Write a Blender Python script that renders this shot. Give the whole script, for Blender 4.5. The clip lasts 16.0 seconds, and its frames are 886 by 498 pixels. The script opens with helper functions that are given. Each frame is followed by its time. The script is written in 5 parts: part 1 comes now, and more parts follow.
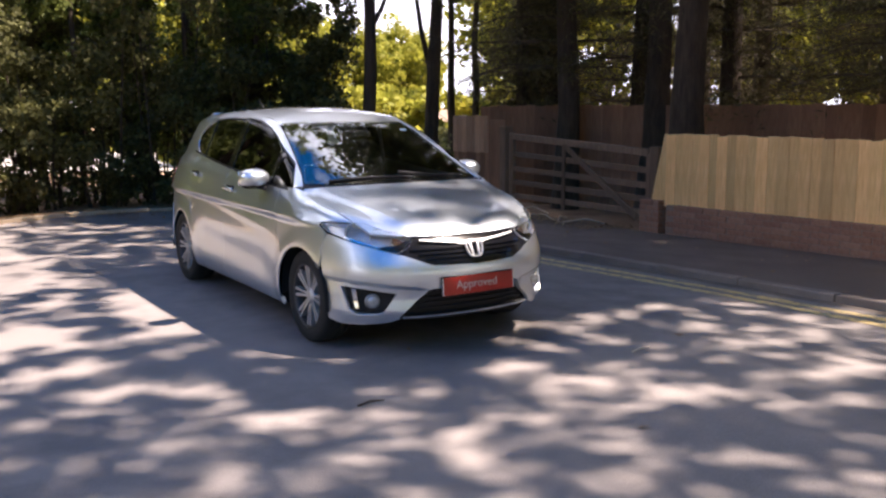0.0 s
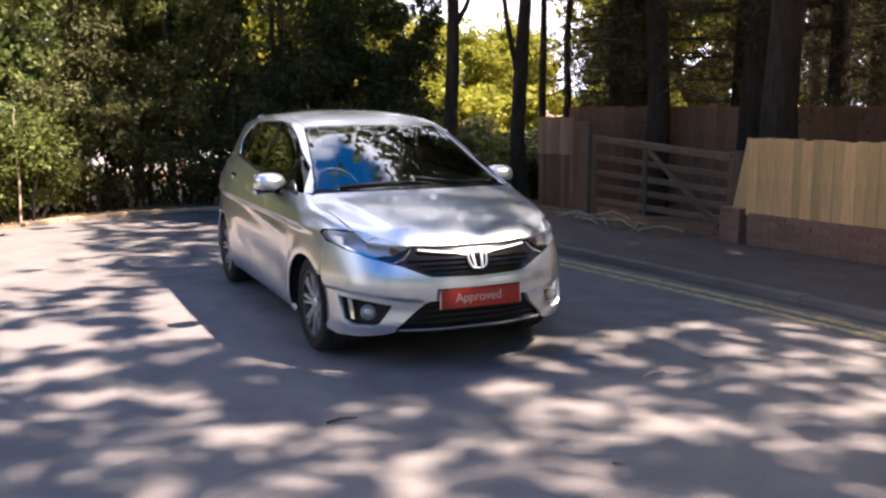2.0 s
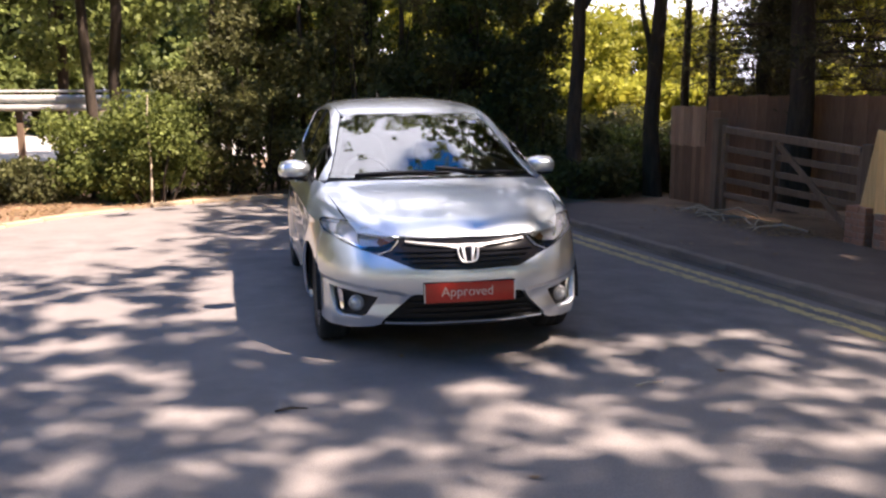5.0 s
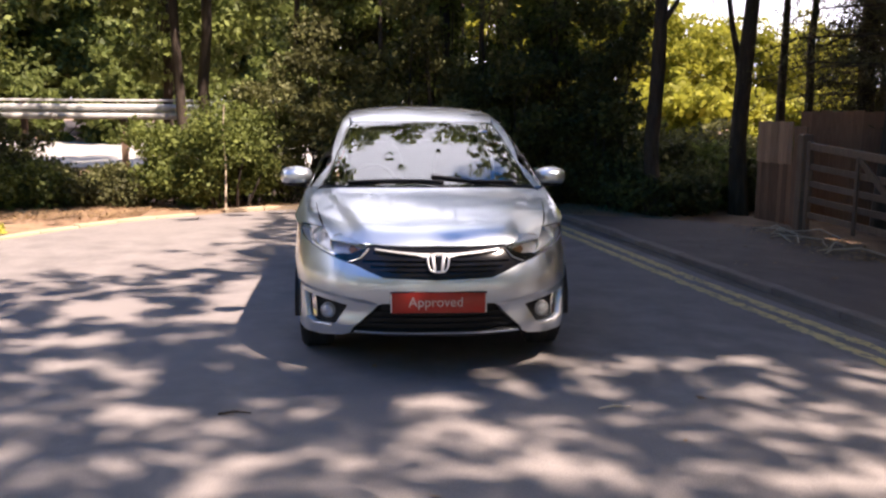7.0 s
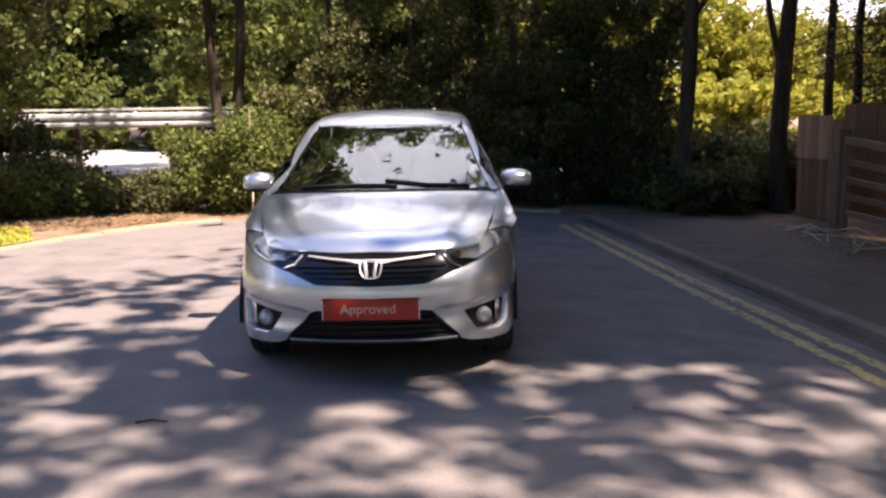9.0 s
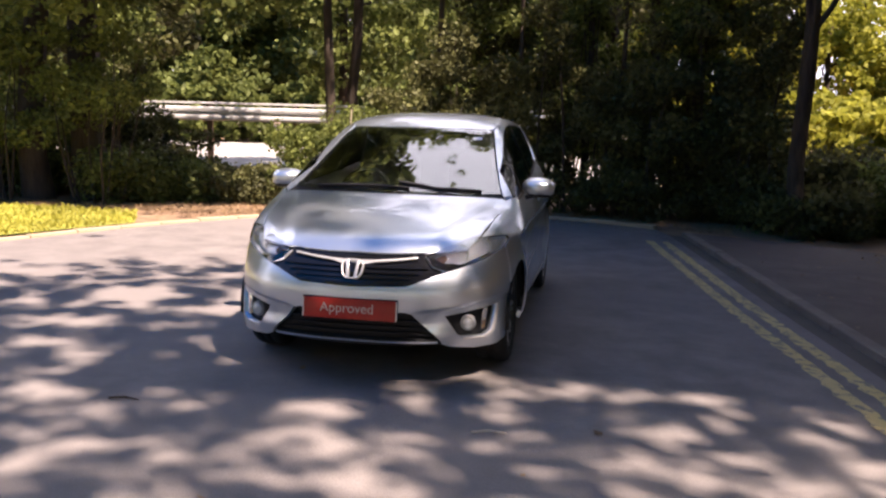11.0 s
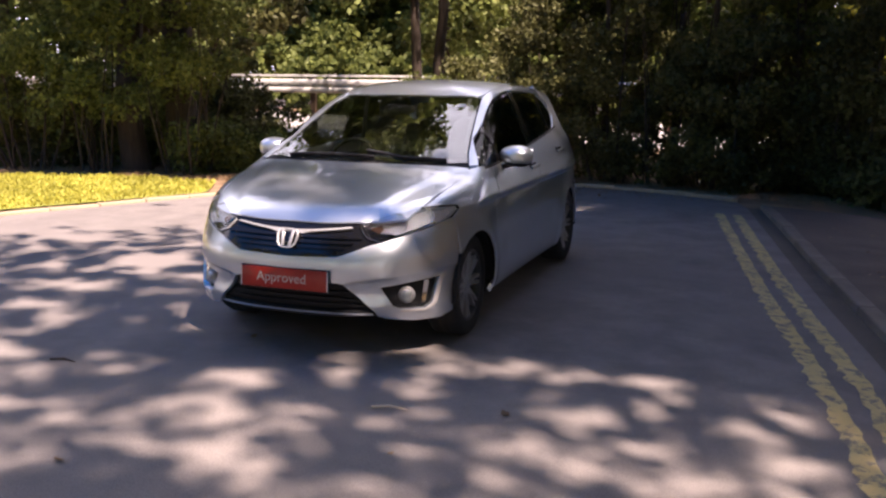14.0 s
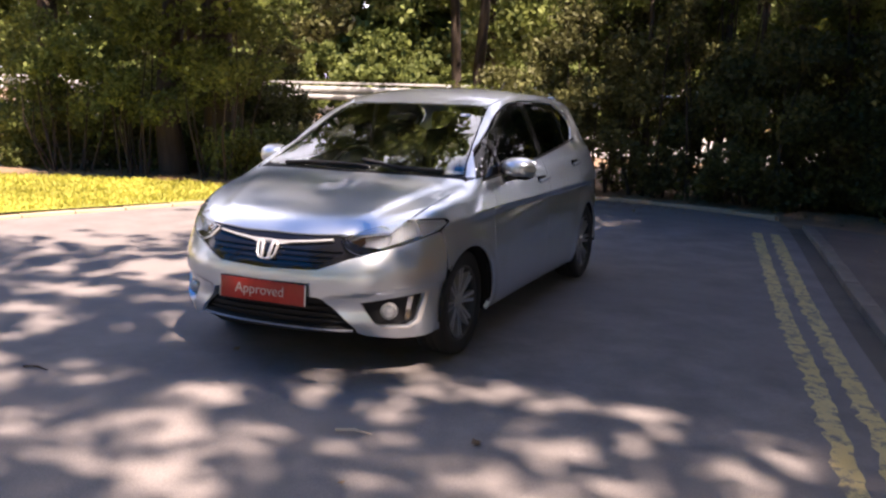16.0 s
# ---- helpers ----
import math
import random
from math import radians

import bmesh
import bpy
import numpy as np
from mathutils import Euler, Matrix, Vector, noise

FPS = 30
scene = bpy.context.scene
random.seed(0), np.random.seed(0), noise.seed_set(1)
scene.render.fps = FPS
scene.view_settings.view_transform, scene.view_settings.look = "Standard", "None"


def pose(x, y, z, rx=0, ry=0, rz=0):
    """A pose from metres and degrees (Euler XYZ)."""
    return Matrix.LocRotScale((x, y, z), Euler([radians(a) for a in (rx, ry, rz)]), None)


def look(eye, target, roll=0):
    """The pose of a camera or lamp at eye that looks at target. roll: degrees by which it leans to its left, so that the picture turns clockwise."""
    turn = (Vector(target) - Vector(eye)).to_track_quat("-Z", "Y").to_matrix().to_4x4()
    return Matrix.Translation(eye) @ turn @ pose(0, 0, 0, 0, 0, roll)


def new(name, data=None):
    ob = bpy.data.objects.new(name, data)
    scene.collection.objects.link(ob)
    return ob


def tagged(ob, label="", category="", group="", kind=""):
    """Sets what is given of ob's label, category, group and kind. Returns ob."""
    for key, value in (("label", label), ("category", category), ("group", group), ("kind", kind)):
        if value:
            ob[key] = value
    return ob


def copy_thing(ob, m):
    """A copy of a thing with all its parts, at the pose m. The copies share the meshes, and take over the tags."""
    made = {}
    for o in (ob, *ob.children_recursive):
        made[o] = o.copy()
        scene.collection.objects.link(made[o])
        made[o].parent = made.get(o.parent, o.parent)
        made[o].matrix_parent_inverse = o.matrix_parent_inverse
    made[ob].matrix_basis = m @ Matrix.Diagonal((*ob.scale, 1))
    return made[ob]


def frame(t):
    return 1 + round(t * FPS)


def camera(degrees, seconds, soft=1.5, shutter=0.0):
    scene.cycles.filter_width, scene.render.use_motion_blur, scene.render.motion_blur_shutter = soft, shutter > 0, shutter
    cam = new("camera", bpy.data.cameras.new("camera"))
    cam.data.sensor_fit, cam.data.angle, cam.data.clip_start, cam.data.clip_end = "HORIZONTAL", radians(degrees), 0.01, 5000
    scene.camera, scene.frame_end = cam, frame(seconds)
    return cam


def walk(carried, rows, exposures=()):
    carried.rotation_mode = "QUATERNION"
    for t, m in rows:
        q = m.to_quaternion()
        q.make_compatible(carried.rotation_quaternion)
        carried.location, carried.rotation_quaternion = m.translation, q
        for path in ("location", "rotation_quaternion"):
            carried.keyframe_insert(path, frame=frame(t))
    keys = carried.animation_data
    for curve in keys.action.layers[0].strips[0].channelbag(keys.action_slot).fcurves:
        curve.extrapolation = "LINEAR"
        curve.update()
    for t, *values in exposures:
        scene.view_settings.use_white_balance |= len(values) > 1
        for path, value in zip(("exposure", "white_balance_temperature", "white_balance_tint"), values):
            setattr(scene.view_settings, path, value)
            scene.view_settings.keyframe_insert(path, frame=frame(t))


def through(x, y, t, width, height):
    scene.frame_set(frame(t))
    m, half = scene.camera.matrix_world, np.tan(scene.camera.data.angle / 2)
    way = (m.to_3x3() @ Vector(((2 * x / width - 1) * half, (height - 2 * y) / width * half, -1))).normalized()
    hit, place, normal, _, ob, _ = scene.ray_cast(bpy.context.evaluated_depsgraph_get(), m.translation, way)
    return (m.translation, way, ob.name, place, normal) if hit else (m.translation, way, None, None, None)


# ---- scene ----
cam = camera(52.3, 16.0, soft=2.4)
PATH = [
    (0, (-3.121, -4.505, 1.517), (-2.062, -2.837, 1.203), -0.3),
    (0.5, (-2.885, -4.579, 1.51), (-1.896, -2.866, 1.216), 0.6),
    (1, (-2.711, -4.617, 1.521), (-1.788, -2.868, 1.219), -0.0),
    (1.5, (-2.534, -4.605, 1.511), (-1.666, -2.825, 1.231), -0.1),
    (2, (-2.357, -4.637, 1.545), (-1.538, -2.839, 1.23), -0.2),
    (2.5, (-2.168, -4.719, 1.533), (-1.415, -2.891, 1.225), -0.4),
    (3, (-1.949, -4.794, 1.529), (-1.295, -2.931, 1.212), 0.2),
    (3.5, (-1.755, -4.79, 1.512), (-1.103, -2.918, 1.244), -0.3),
    (4, (-1.579, -4.821, 1.541), (-1.002, -2.932, 1.224), 0.0),
    (6.5, (-0.593, -4.843, 1.493), (-0.355, -2.885, 1.16), 0.0),
    (7, (-0.358, -4.849, 1.485), (-0.204, -2.879, 1.18), 0.4),
    (7.5, (-0.16, -4.867, 1.488), (-0.073, -2.895, 1.169), -0.4),
    (8, (0.034, -4.786, 1.479), (0.116, -2.808, 1.194), 0.0),
    (8.5, (0.216, -4.757, 1.501), (0.276, -2.779, 1.209), -1.0),
    (9, (0.448, -4.763, 1.489), (0.426, -2.786, 1.187), -0.9),
    (11.5, (1.548, -4.571, 1.481), (1.155, -2.63, 1.201), 1.2),
    (12, (1.736, -4.496, 1.471), (1.347, -2.552, 1.212), 0.1),
    (12.5, (1.89, -4.402, 1.464), (1.477, -2.463, 1.199), 0.8),
    (13, (1.997, -4.341, 1.468), (1.554, -2.413, 1.174), -0.4),
    (13.5, (2.212, -4.253, 1.464), (1.694, -2.35, 1.133), -0.5),
    (14, (2.417, -4.187, 1.474), (1.751, -2.336, 1.115), 0.7),
    (14.5, (2.525, -4.029, 1.443), (1.838, -2.183, 1.093), -0.5),
    (15, (2.62, -3.909, 1.458), (1.942, -2.054, 1.143), 1.1),
    (15.5, (2.653, -3.881, 1.462), (1.946, -2.042, 1.123), 1.7),
    (16, (2.673, -3.831, 1.469), (1.891, -2.022, 1.129), 1.6),
]
EXPOSURES = [(0.0, 1.50, 6480, 26), (4.0, 1.48, 6560, 26), (8.0, 1.18, 6700, 28), (12.0, 1.22, 6740, 31), (14.0, 1.18, 6760, 34), (15.0, 1.16, 6760, 33), (16.0, 1.38, 6740, 30)]     # seconds, stops, kelvin, tint
walk(cam, [(t, look(eye, target, roll)) for t, eye, target, roll in PATH], EXPOSURES)

# ---- world, sun, exposure ----
SUN = Vector((0.54, -0.40, 1.0)).normalized()      # the way towards the sun
world = bpy.data.worlds.new("sky")
scene.world = world
world.use_nodes = True
wn, wl = world.node_tree.nodes, world.node_tree.links
sky = wn.new("ShaderNodeTexSky")
sky.sky_type, sky.sun_disc = "NISHITA", False
sky.dust_density, sky.ozone_density = 0.3, 2.5
sky.sun_elevation = math.asin(SUN.z)
sky.sun_rotation = math.atan2(SUN.x, SUN.y)
# fair-weather clouds: white banks between stretches of blue
co = wn.new("ShaderNodeTexCoord")
mp = wn.new("ShaderNodeMapping")
mp.inputs["Scale"].default_value = (1.6, 1.6, 2.6)
mp.inputs["Location"].default_value = (1.35, 0.7, 0.4)
cn = wn.new("ShaderNodeTexNoise")
cn.inputs["Scale"].default_value, cn.inputs["Detail"].default_value, cn.inputs["Roughness"].default_value = 1.6, 7.0, 0.55
cr = wn.new("ShaderNodeValToRGB")
cr.color_ramp.elements[0].position, cr.color_ramp.elements[1].position = 0.50, 0.60
mx = wn.new("ShaderNodeMix")
mx.data_type = "RGBA"
mx.inputs["B"].default_value = (14.4, 15.2, 16.4, 1)
wl.new(co.outputs["Generated"], mp.inputs["Vector"])
wl.new(mp.outputs["Vector"], cn.inputs["Vector"])
# the cloud bank lies to the north, over the wood; overhead the sky is blue
dp = wn.new("ShaderNodeVectorMath")
dp.operation = "DOT_PRODUCT"
dp.inputs[1].default_value = (-0.15, 0.90, -1.0)
ma = wn.new("ShaderNodeMath")
ma.operation = "MULTIPLY_ADD"
ma.inputs[1].default_value = 1.0
mb_ = wn.new("ShaderNodeMath")
mb_.operation = "ADD"
mb_.inputs[1].default_value = 0.45
wl.new(co.outputs["Generated"], dp.inputs[0])
wl.new(dp.outputs["Value"], ma.inputs[0])
wl.new(cn.outputs["Fac"], ma.inputs[2])
wl.new(ma.outputs[0], mb_.inputs[0])
wl.new(mb_.outputs[0], cr.inputs["Fac"])
wl.new(cr.outputs["Color"], mx.inputs["Factor"])
hs = wn.new("ShaderNodeHueSaturation")
hs.inputs["Saturation"].default_value, hs.inputs["Value"].default_value = 1.5, 1.45
wl.new(sky.outputs["Color"], hs.inputs["Color"])
wl.new(hs.outputs["Color"], mx.inputs["A"])
wl.new(mx.outputs["Result"], wn["Background"].inputs["Color"])
wn["Background"].inputs["Strength"].default_value = 0.066

sun_data = bpy.data.lights.new("sun", "SUN")
sun_data.energy, sun_data.angle, sun_data.color = 6.4, radians(0.85), (1.0, 0.90, 0.72)
sun = new("sun", sun_data)
sun.matrix_world = look(SUN * 60, (0, 0, 0))

# ---- materials ----
def material(name, color=(0.5, 0.5, 0.5), rough=0.5, metal=0.0, **more):
    m = bpy.data.materials.new(name)
    m.use_nodes = True
    p = m.node_tree.nodes["Principled BSDF"]
    p.inputs["Base Color"].default_value = (*color, 1)
    p.inputs["Roughness"].default_value = rough
    p.inputs["Metallic"].default_value = metal
    for key, value in more.items():
        p.inputs[key.replace("_", " ").title().replace("Ior", "IOR")].default_value = value
    return m


def add(m, kind, **values):
    n = m.node_tree.nodes.new(kind)
    for key, value in values.items():
        n.inputs[key.replace("_", " ").title()].default_value = value
    return n


def link(m, a, b):
    m.node_tree.links.new(a, b)


def ramp(m, fac, stops):
    r = m.node_tree.nodes.new("ShaderNodeValToRGB")
    while len(r.color_ramp.elements) < len(stops):
        r.color_ramp.elements.new(0.5)
    for e, (pos, col) in zip(r.color_ramp.elements, stops):
        e.position, e.color = pos, (*col, 1)
    link(m, fac, r.inputs["Fac"])
    return r.outputs["Color"]


def coords(m, scale=(1, 1, 1), space="Object"):
    c = m.node_tree.nodes.new("ShaderNodeTexCoord")
    p = m.node_tree.nodes.new("ShaderNodeMapping")
    p.inputs["Scale"].default_value = scale
    link(m, c.outputs[space], p.inputs["Vector"])
    return p.outputs["Vector"]


def noisy(m, vec, scale, detail=4.0, rough=0.6):
    n = add(m, "ShaderNodeTexNoise", scale=scale, detail=detail, roughness=rough)
    link(m, vec, n.inputs["Vector"])
    return n.outputs["Fac"]


def mixed(m, fac, a, b, mode="MIX"):
    n = m.node_tree.nodes.new("ShaderNodeMix")
    n.data_type, n.blend_type = "RGBA", mode
    for sock, v in (("Factor", fac), ("A", a), ("B", b)):
        if isinstance(v, (int, float)):
            n.inputs[sock].default_value = v
        elif isinstance(v, tuple):
            n.inputs[sock].default_value = (*v, 1)
        else:
            link(m, v, n.inputs[sock])
    return n.outputs["Result"]


def bumped(m, height, strength=0.3, distance=0.01):
    b = add(m, "ShaderNodeBump", strength=strength, distance=distance)
    link(m, height, b.inputs["Height"])
    link(m, b.outputs["Normal"], m.node_tree.nodes["Principled BSDF"].inputs["Normal"])


def colored(m, col):
    link(m, col, m.node_tree.nodes["Principled BSDF"].inputs["Base Color"])


def asphalt_material(name, dark, light, patch):
    m = material(name, rough=0.88)
    v = coords(m)
    fine = noisy(m, v, 160, 3, 0.7)
    stone = add(m, "ShaderNodeTexVoronoi", scale=110)
    link(m, v, stone.inputs["Vector"])
    mid = noisy(m, v, 2.2, 6, 0.65)
    big = noisy(m, v, 0.35, 4, 0.6)
    base = ramp(m, mid, [(0.3, dark), (0.7, light)])
    base = mixed(m, ramp(m, big, [(0.45, (0, 0, 0)), (0.62, (1, 1, 1))]), base, patch)
    base = mixed(m, 0.5, base, ramp(m, fine, [(0.35, (0.35, 0.35, 0.35)), (0.65, (0.75, 0.75, 0.75))]), "OVERLAY")
    colored(m, base)
    bumped(m, mixed(m, 0.5, stone.outputs["Distance"], fine), 0.45, 0.006)
    return m


def wood_material(name, dark, light, grain=(40, 40, 3), rough=0.8):
    m = material(name, rough=rough)
    v = coords(m, grain)
    info = m.node_tree.nodes.new("ShaderNodeObjectInfo")
    shift = m.node_tree.nodes.new("ShaderNodeVectorMath")
    link(m, v, shift.inputs[0])
    shift.operation = "ADD"
    link(m, info.outputs["Random"], shift.inputs[1])
    n = noisy(m, shift.outputs["Vector"], 1.0, 5, 0.65)
    col = ramp(m, n, [(0.3, dark), (0.7, light)])
    blot = noisy(m, coords(m), 3.0, 3, 0.6)
    col = mixed(m, ramp(m, blot, [(0.4, (0, 0, 0)), (0.75, (0.6, 0.6, 0.6))]), col, dark)
    h = add(m, "ShaderNodeHueSaturation")
    r = m.node_tree.nodes.new("ShaderNodeMapRange")
    r.inputs["To Min"].default_value, r.inputs["To Max"].default_value = 0.75, 1.2
    link(m, info.outputs["Random"], r.inputs["Value"])
    link(m, r.outputs["Result"], h.inputs["Value"])
    link(m, col, h.inputs["Color"])
    colored(m, h.outputs["Color"])
    bumped(m, n, 0.4, 0.004)
    return m


def leaf_material(name, dark, light, through=0.35, patch=0.7):
    m = material(name, rough=0.6, ior=1.35)
    geo = m.node_tree.nodes.new("ShaderNodeNewGeometry")
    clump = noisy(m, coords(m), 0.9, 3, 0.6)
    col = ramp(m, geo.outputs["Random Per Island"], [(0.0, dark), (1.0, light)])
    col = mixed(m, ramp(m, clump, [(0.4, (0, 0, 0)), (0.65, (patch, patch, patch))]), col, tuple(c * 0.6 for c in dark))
    colored(m, col)
    t = m.node_tree.nodes.new("ShaderNodeBsdfTranslucent")
    link(m, col, t.inputs["Color"])
    s = m.node_tree.nodes.new("ShaderNodeMixShader")
    s.inputs[0].default_value = through
    p = m.node_tree.nodes["Principled BSDF"]
    link(m, p.outputs[0], s.inputs[1])
    link(m, t.outputs[0], s.inputs[2])
    link(m, s.outputs[0], m.node_tree.nodes["Material Output"].inputs["Surface"])
    return m


def bark_material(name, dark, light):
    m = material(name, rough=0.95)
    v = coords(m, (14, 14, 2.5))
    n = noisy(m, v, 1.0, 6, 0.7)
    colored(m, ramp(m, n, [(0.3, dark), (0.7, light)]))
    bumped(m, n, 0.8, 0.03)
    return m


ASPHALT = asphalt_material("asphalt", (0.135, 0.122, 0.119), (0.245, 0.222, 0.212), (0.205, 0.184, 0.176))
PAVING = asphalt_material("pavement_asphalt", (0.098, 0.076, 0.066), (0.16, 0.124, 0.106), (0.128, 0.096, 0.079))
DIRT = asphalt_material("leaf_litter", (0.15, 0.092, 0.055), (0.34, 0.23, 0.14), (0.25, 0.155, 0.092))
KERB = asphalt_material("kerb_concrete", (0.33, 0.25, 0.165), (0.50, 0.40, 0.28), (0.42, 0.31, 0.20))
KERB_DARK = asphalt_material("dirty_kerb_concrete", (0.15, 0.122, 0.10), (0.29, 0.24, 0.205), (0.21, 0.17, 0.142))
FENCE_WOOD = wood_material("pale_fence_wood", (0.70, 0.40, 0.155), (0.95, 0.62, 0.29))
OLD_WOOD = wood_material("weathered_wood", (0.13, 0.082, 0.055), (0.25, 0.165, 0.112))
PINK_WOOD = wood_material("faded_board_wood", (0.40, 0.22, 0.13), (0.60, 0.38, 0.24))
# dark copy of the leaves for shaded places: part of the shade is colour
LEAF_DARK = leaf_material("shade_toned_leaves", (0.070, 0.072, 0.028), (0.20, 0.205, 0.072))
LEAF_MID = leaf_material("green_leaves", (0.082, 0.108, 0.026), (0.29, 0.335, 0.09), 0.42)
# brighter and yellower copy of the leaves: sunlight put into the colour
LEAF_LIGHT = leaf_material("sun_toned_leaves", (0.22, 0.23, 0.026), (0.50, 0.485, 0.07), 0.5, 0.4)
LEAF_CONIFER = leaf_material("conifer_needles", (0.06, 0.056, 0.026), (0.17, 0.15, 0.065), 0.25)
BARK = bark_material("bark", (0.028, 0.020, 0.015), (0.085, 0.062, 0.046))
GRASS = leaf_material("grass_blades", (0.32, 0.31, 0.045), (0.62, 0.58, 0.11), 0.3)
GUTTER = asphalt_material("gutter_dirt", (0.08, 0.07, 0.06), (0.15, 0.125, 0.105), (0.12, 0.10, 0.085))

# ---- building helpers ----
def mesh_object(name, verts, faces, mat, parent=None, smooth=False, normals=None):
    me = bpy.data.meshes.new(name)
    me.from_pydata([tuple(map(float, v)) for v in verts], [], [tuple(map(int, f)) for f in faces])
    if mat is not None:
        me.materials.append(mat)
    if smooth:
        me.polygons.foreach_set("use_smooth", [True] * len(me.polygons))
    if normals is not None:
        me.normals_split_custom_set_from_vertices([tuple(map(float, n)) for n in normals])
    me.update()
    ob = new(name, me)
    if parent is not None:
        ob.parent = parent
    return ob


def part(name, bm, mat, parent, label="", smooth=True):
    me = bpy.data.meshes.new(name)
    bm.normal_update()
    for f in bm.faces:
        f.smooth = smooth
    bm.to_mesh(me)
    bm.free()
    me.materials.append(mat)
    ob = new(name, me)
    ob.parent = parent
    return tagged(ob, label)


def empty(name, label, category, group="", kind="", at=None):
    ob = new(name)
    ob.empty_display_size = 0.2
    if at is not None:
        ob.matrix_basis = at
    return tagged(ob, label, category, group, kind)


def box_bm(sx, sy, sz, m=None, bevel=0.0, segments=2):
    bm = bmesh.new()
    bmesh.ops.create_cube(bm, size=1.0, matrix=Matrix.Diagonal((sx, sy, sz, 1)))
    if bevel:
        bmesh.ops.bevel(bm, geom=bm.edges[:], offset=bevel, segments=segments, affect="EDGES", profile=0.5)
    if m is not None:
        bm.transform(m)
    return bm


def cyl_bm(r1, r2, depth, m=None, segments=20, bevel=0.0):
    bm = bmesh.new()
    bmesh.ops.create_cone(bm, cap_ends=True, segments=segments, radius1=r1, radius2=r2, depth=depth)
    if bevel:
        rims = [e for e in bm.edges if abs(e.verts[0].co.z - e.verts[1].co.z) < 1e-6]
        bmesh.ops.bevel(bm, geom=rims, offset=bevel, segments=2, affect="EDGES", profile=0.5)
    if m is not None:
        bm.transform(m)
    return bm


def merge(*bms):
    out = bmesh.new()
    for b in bms:
        me = bpy.data.meshes.new("tmp")
        b.to_mesh(me)
        b.free()
        out.from_mesh(me)
        bpy.data.meshes.remove(me)
    return out


def spline(xs, ys):
    """A natural cubic spline through the knots."""
    xs, ys = np.array(xs, float), np.array(ys, float)
    n = len(xs)
    h = np.diff(xs)
    A, b = np.eye(n), np.zeros(n)
    for i in range(1, n - 1):
        A[i, i - 1], A[i, i], A[i, i + 1] = h[i - 1], 2 * (h[i - 1] + h[i]), h[i]
        b[i] = 6 * ((ys[i + 1] - ys[i]) / h[i] - (ys[i] - ys[i - 1]) / h[i - 1])
    m2 = np.linalg.solve(A, b)

    def f(x):
        x = np.clip(np.asarray(x, float), xs[0], xs[-1])
        i = np.clip(np.searchsorted(xs, x) - 1, 0, n - 2)
        t, hi = x - xs[i], h[i]
        return ys[i] + t * ((ys[i + 1] - ys[i]) / hi - hi * (2 * m2[i] + m2[i + 1]) / 6) + t * t * m2[i] / 2 + t ** 3 * (m2[i + 1] - m2[i]) / (6 * hi)
    return f


def gz(x, y=0.0):
    """The height of the ground: level round the car, falling gently past the road's edge."""
    s = (np.asarray(x, float) - 1.6) / 0.6
    return -0.045 * 0.6 * np.log1p(np.exp(np.clip(s, -40, 12)))


def strip(name, left, right, mat, lift, kind="structure", parent=None, across=6, label="", category=""):
    """A ribbon that lies on the ground between two edges of equal length."""
    v, f = [], []
    for (ax, ay), (bx, by) in zip(left, right):
        for k in range(across + 1):
            t = k / across
            x, y = ax + (bx - ax) * t, ay + (by - ay) * t
            v.append((x, y, gz(x) + lift))
    for i in range(len(left) - 1):
        for k in range(across):
            a = i * (across + 1) + k
            f.append((a, a + 1, a + across + 2, a + across + 1))
    ob = mesh_object(name, v, f, mat, parent)
    return tagged(ob, label, category, kind=kind)


def inside(p, poly):
    odd = False
    for (ax, ay), (bx, by) in zip(poly, poly[1:] + poly[:1]):
        if (ay > p[1]) != (by > p[1]) and p[0] < (bx - ax) * (p[1] - ay) / (by - ay) + ax:
            odd = not odd
    return odd


def flat_grid(outline, step, holes=()):
    """The outline as a fine flat mesh with the holes left out: points, faces, rim edges."""
    bm = bmesh.new()
    face = bm.faces.new([bm.verts.new((u, v, 0)) for u, v in outline])
    face.normal_update()
    if face.normal.z < 0:
        face.normal_flip()
    us, vs = [p[0] for p in outline], [p[1] for p in outline]
    cuts = [((u, 0, 0), (1, 0, 0)) for u in np.arange(min(us) + step[0] * 0.5, max(us), step[0])]
    cuts += [((0, v, 0), (0, 1, 0)) for v in np.arange(min(vs) + step[1] * 0.5, max(vs), step[1])]
    for hole in holes:
        for a, b in zip(hole, hole[1:] + hole[:1]):
            cuts.append(((*a, 0), (b[1] - a[1], a[0] - b[0], 0)))
    for co, no in cuts:
        bmesh.ops.bisect_plane(bm, geom=bm.verts[:] + bm.edges[:] + bm.faces[:], plane_co=co, plane_no=no, dist=1e-6)
    if holes:
        gone = [f for f in bm.faces if any(inside(f.calc_center_median(), h) for h in holes)]
        bmesh.ops.delete(bm, geom=gone, context="FACES")
    bmesh.ops.triangulate(bm, faces=[f for f in bm.faces if len(f.verts) > 4])
    bm.verts.index_update()
    p = np.array([v.co[:2] for v in bm.verts])
    faces = [[v.index for v in f.verts] for f in bm.faces]
    rim = [[l.vert.index, l.link_loop_next.vert.index] for e in bm.edges if len(e.link_faces) == 1 for l in e.link_loops]
    bm.free()
    return p, faces, rim


def sheet(name, outline, mat, lift, step=0.4, label="", category="", kind="structure", parent=None, holes=()):
    """A flat outline laid on the ground."""
    uv, faces, rim = flat_grid(outline, (step, step), holes)
    ob = mesh_object(name, np.c_[uv, gz(uv[:, 0]) + lift], faces, mat, parent)
    return tagged(ob, label, category, kind=kind)


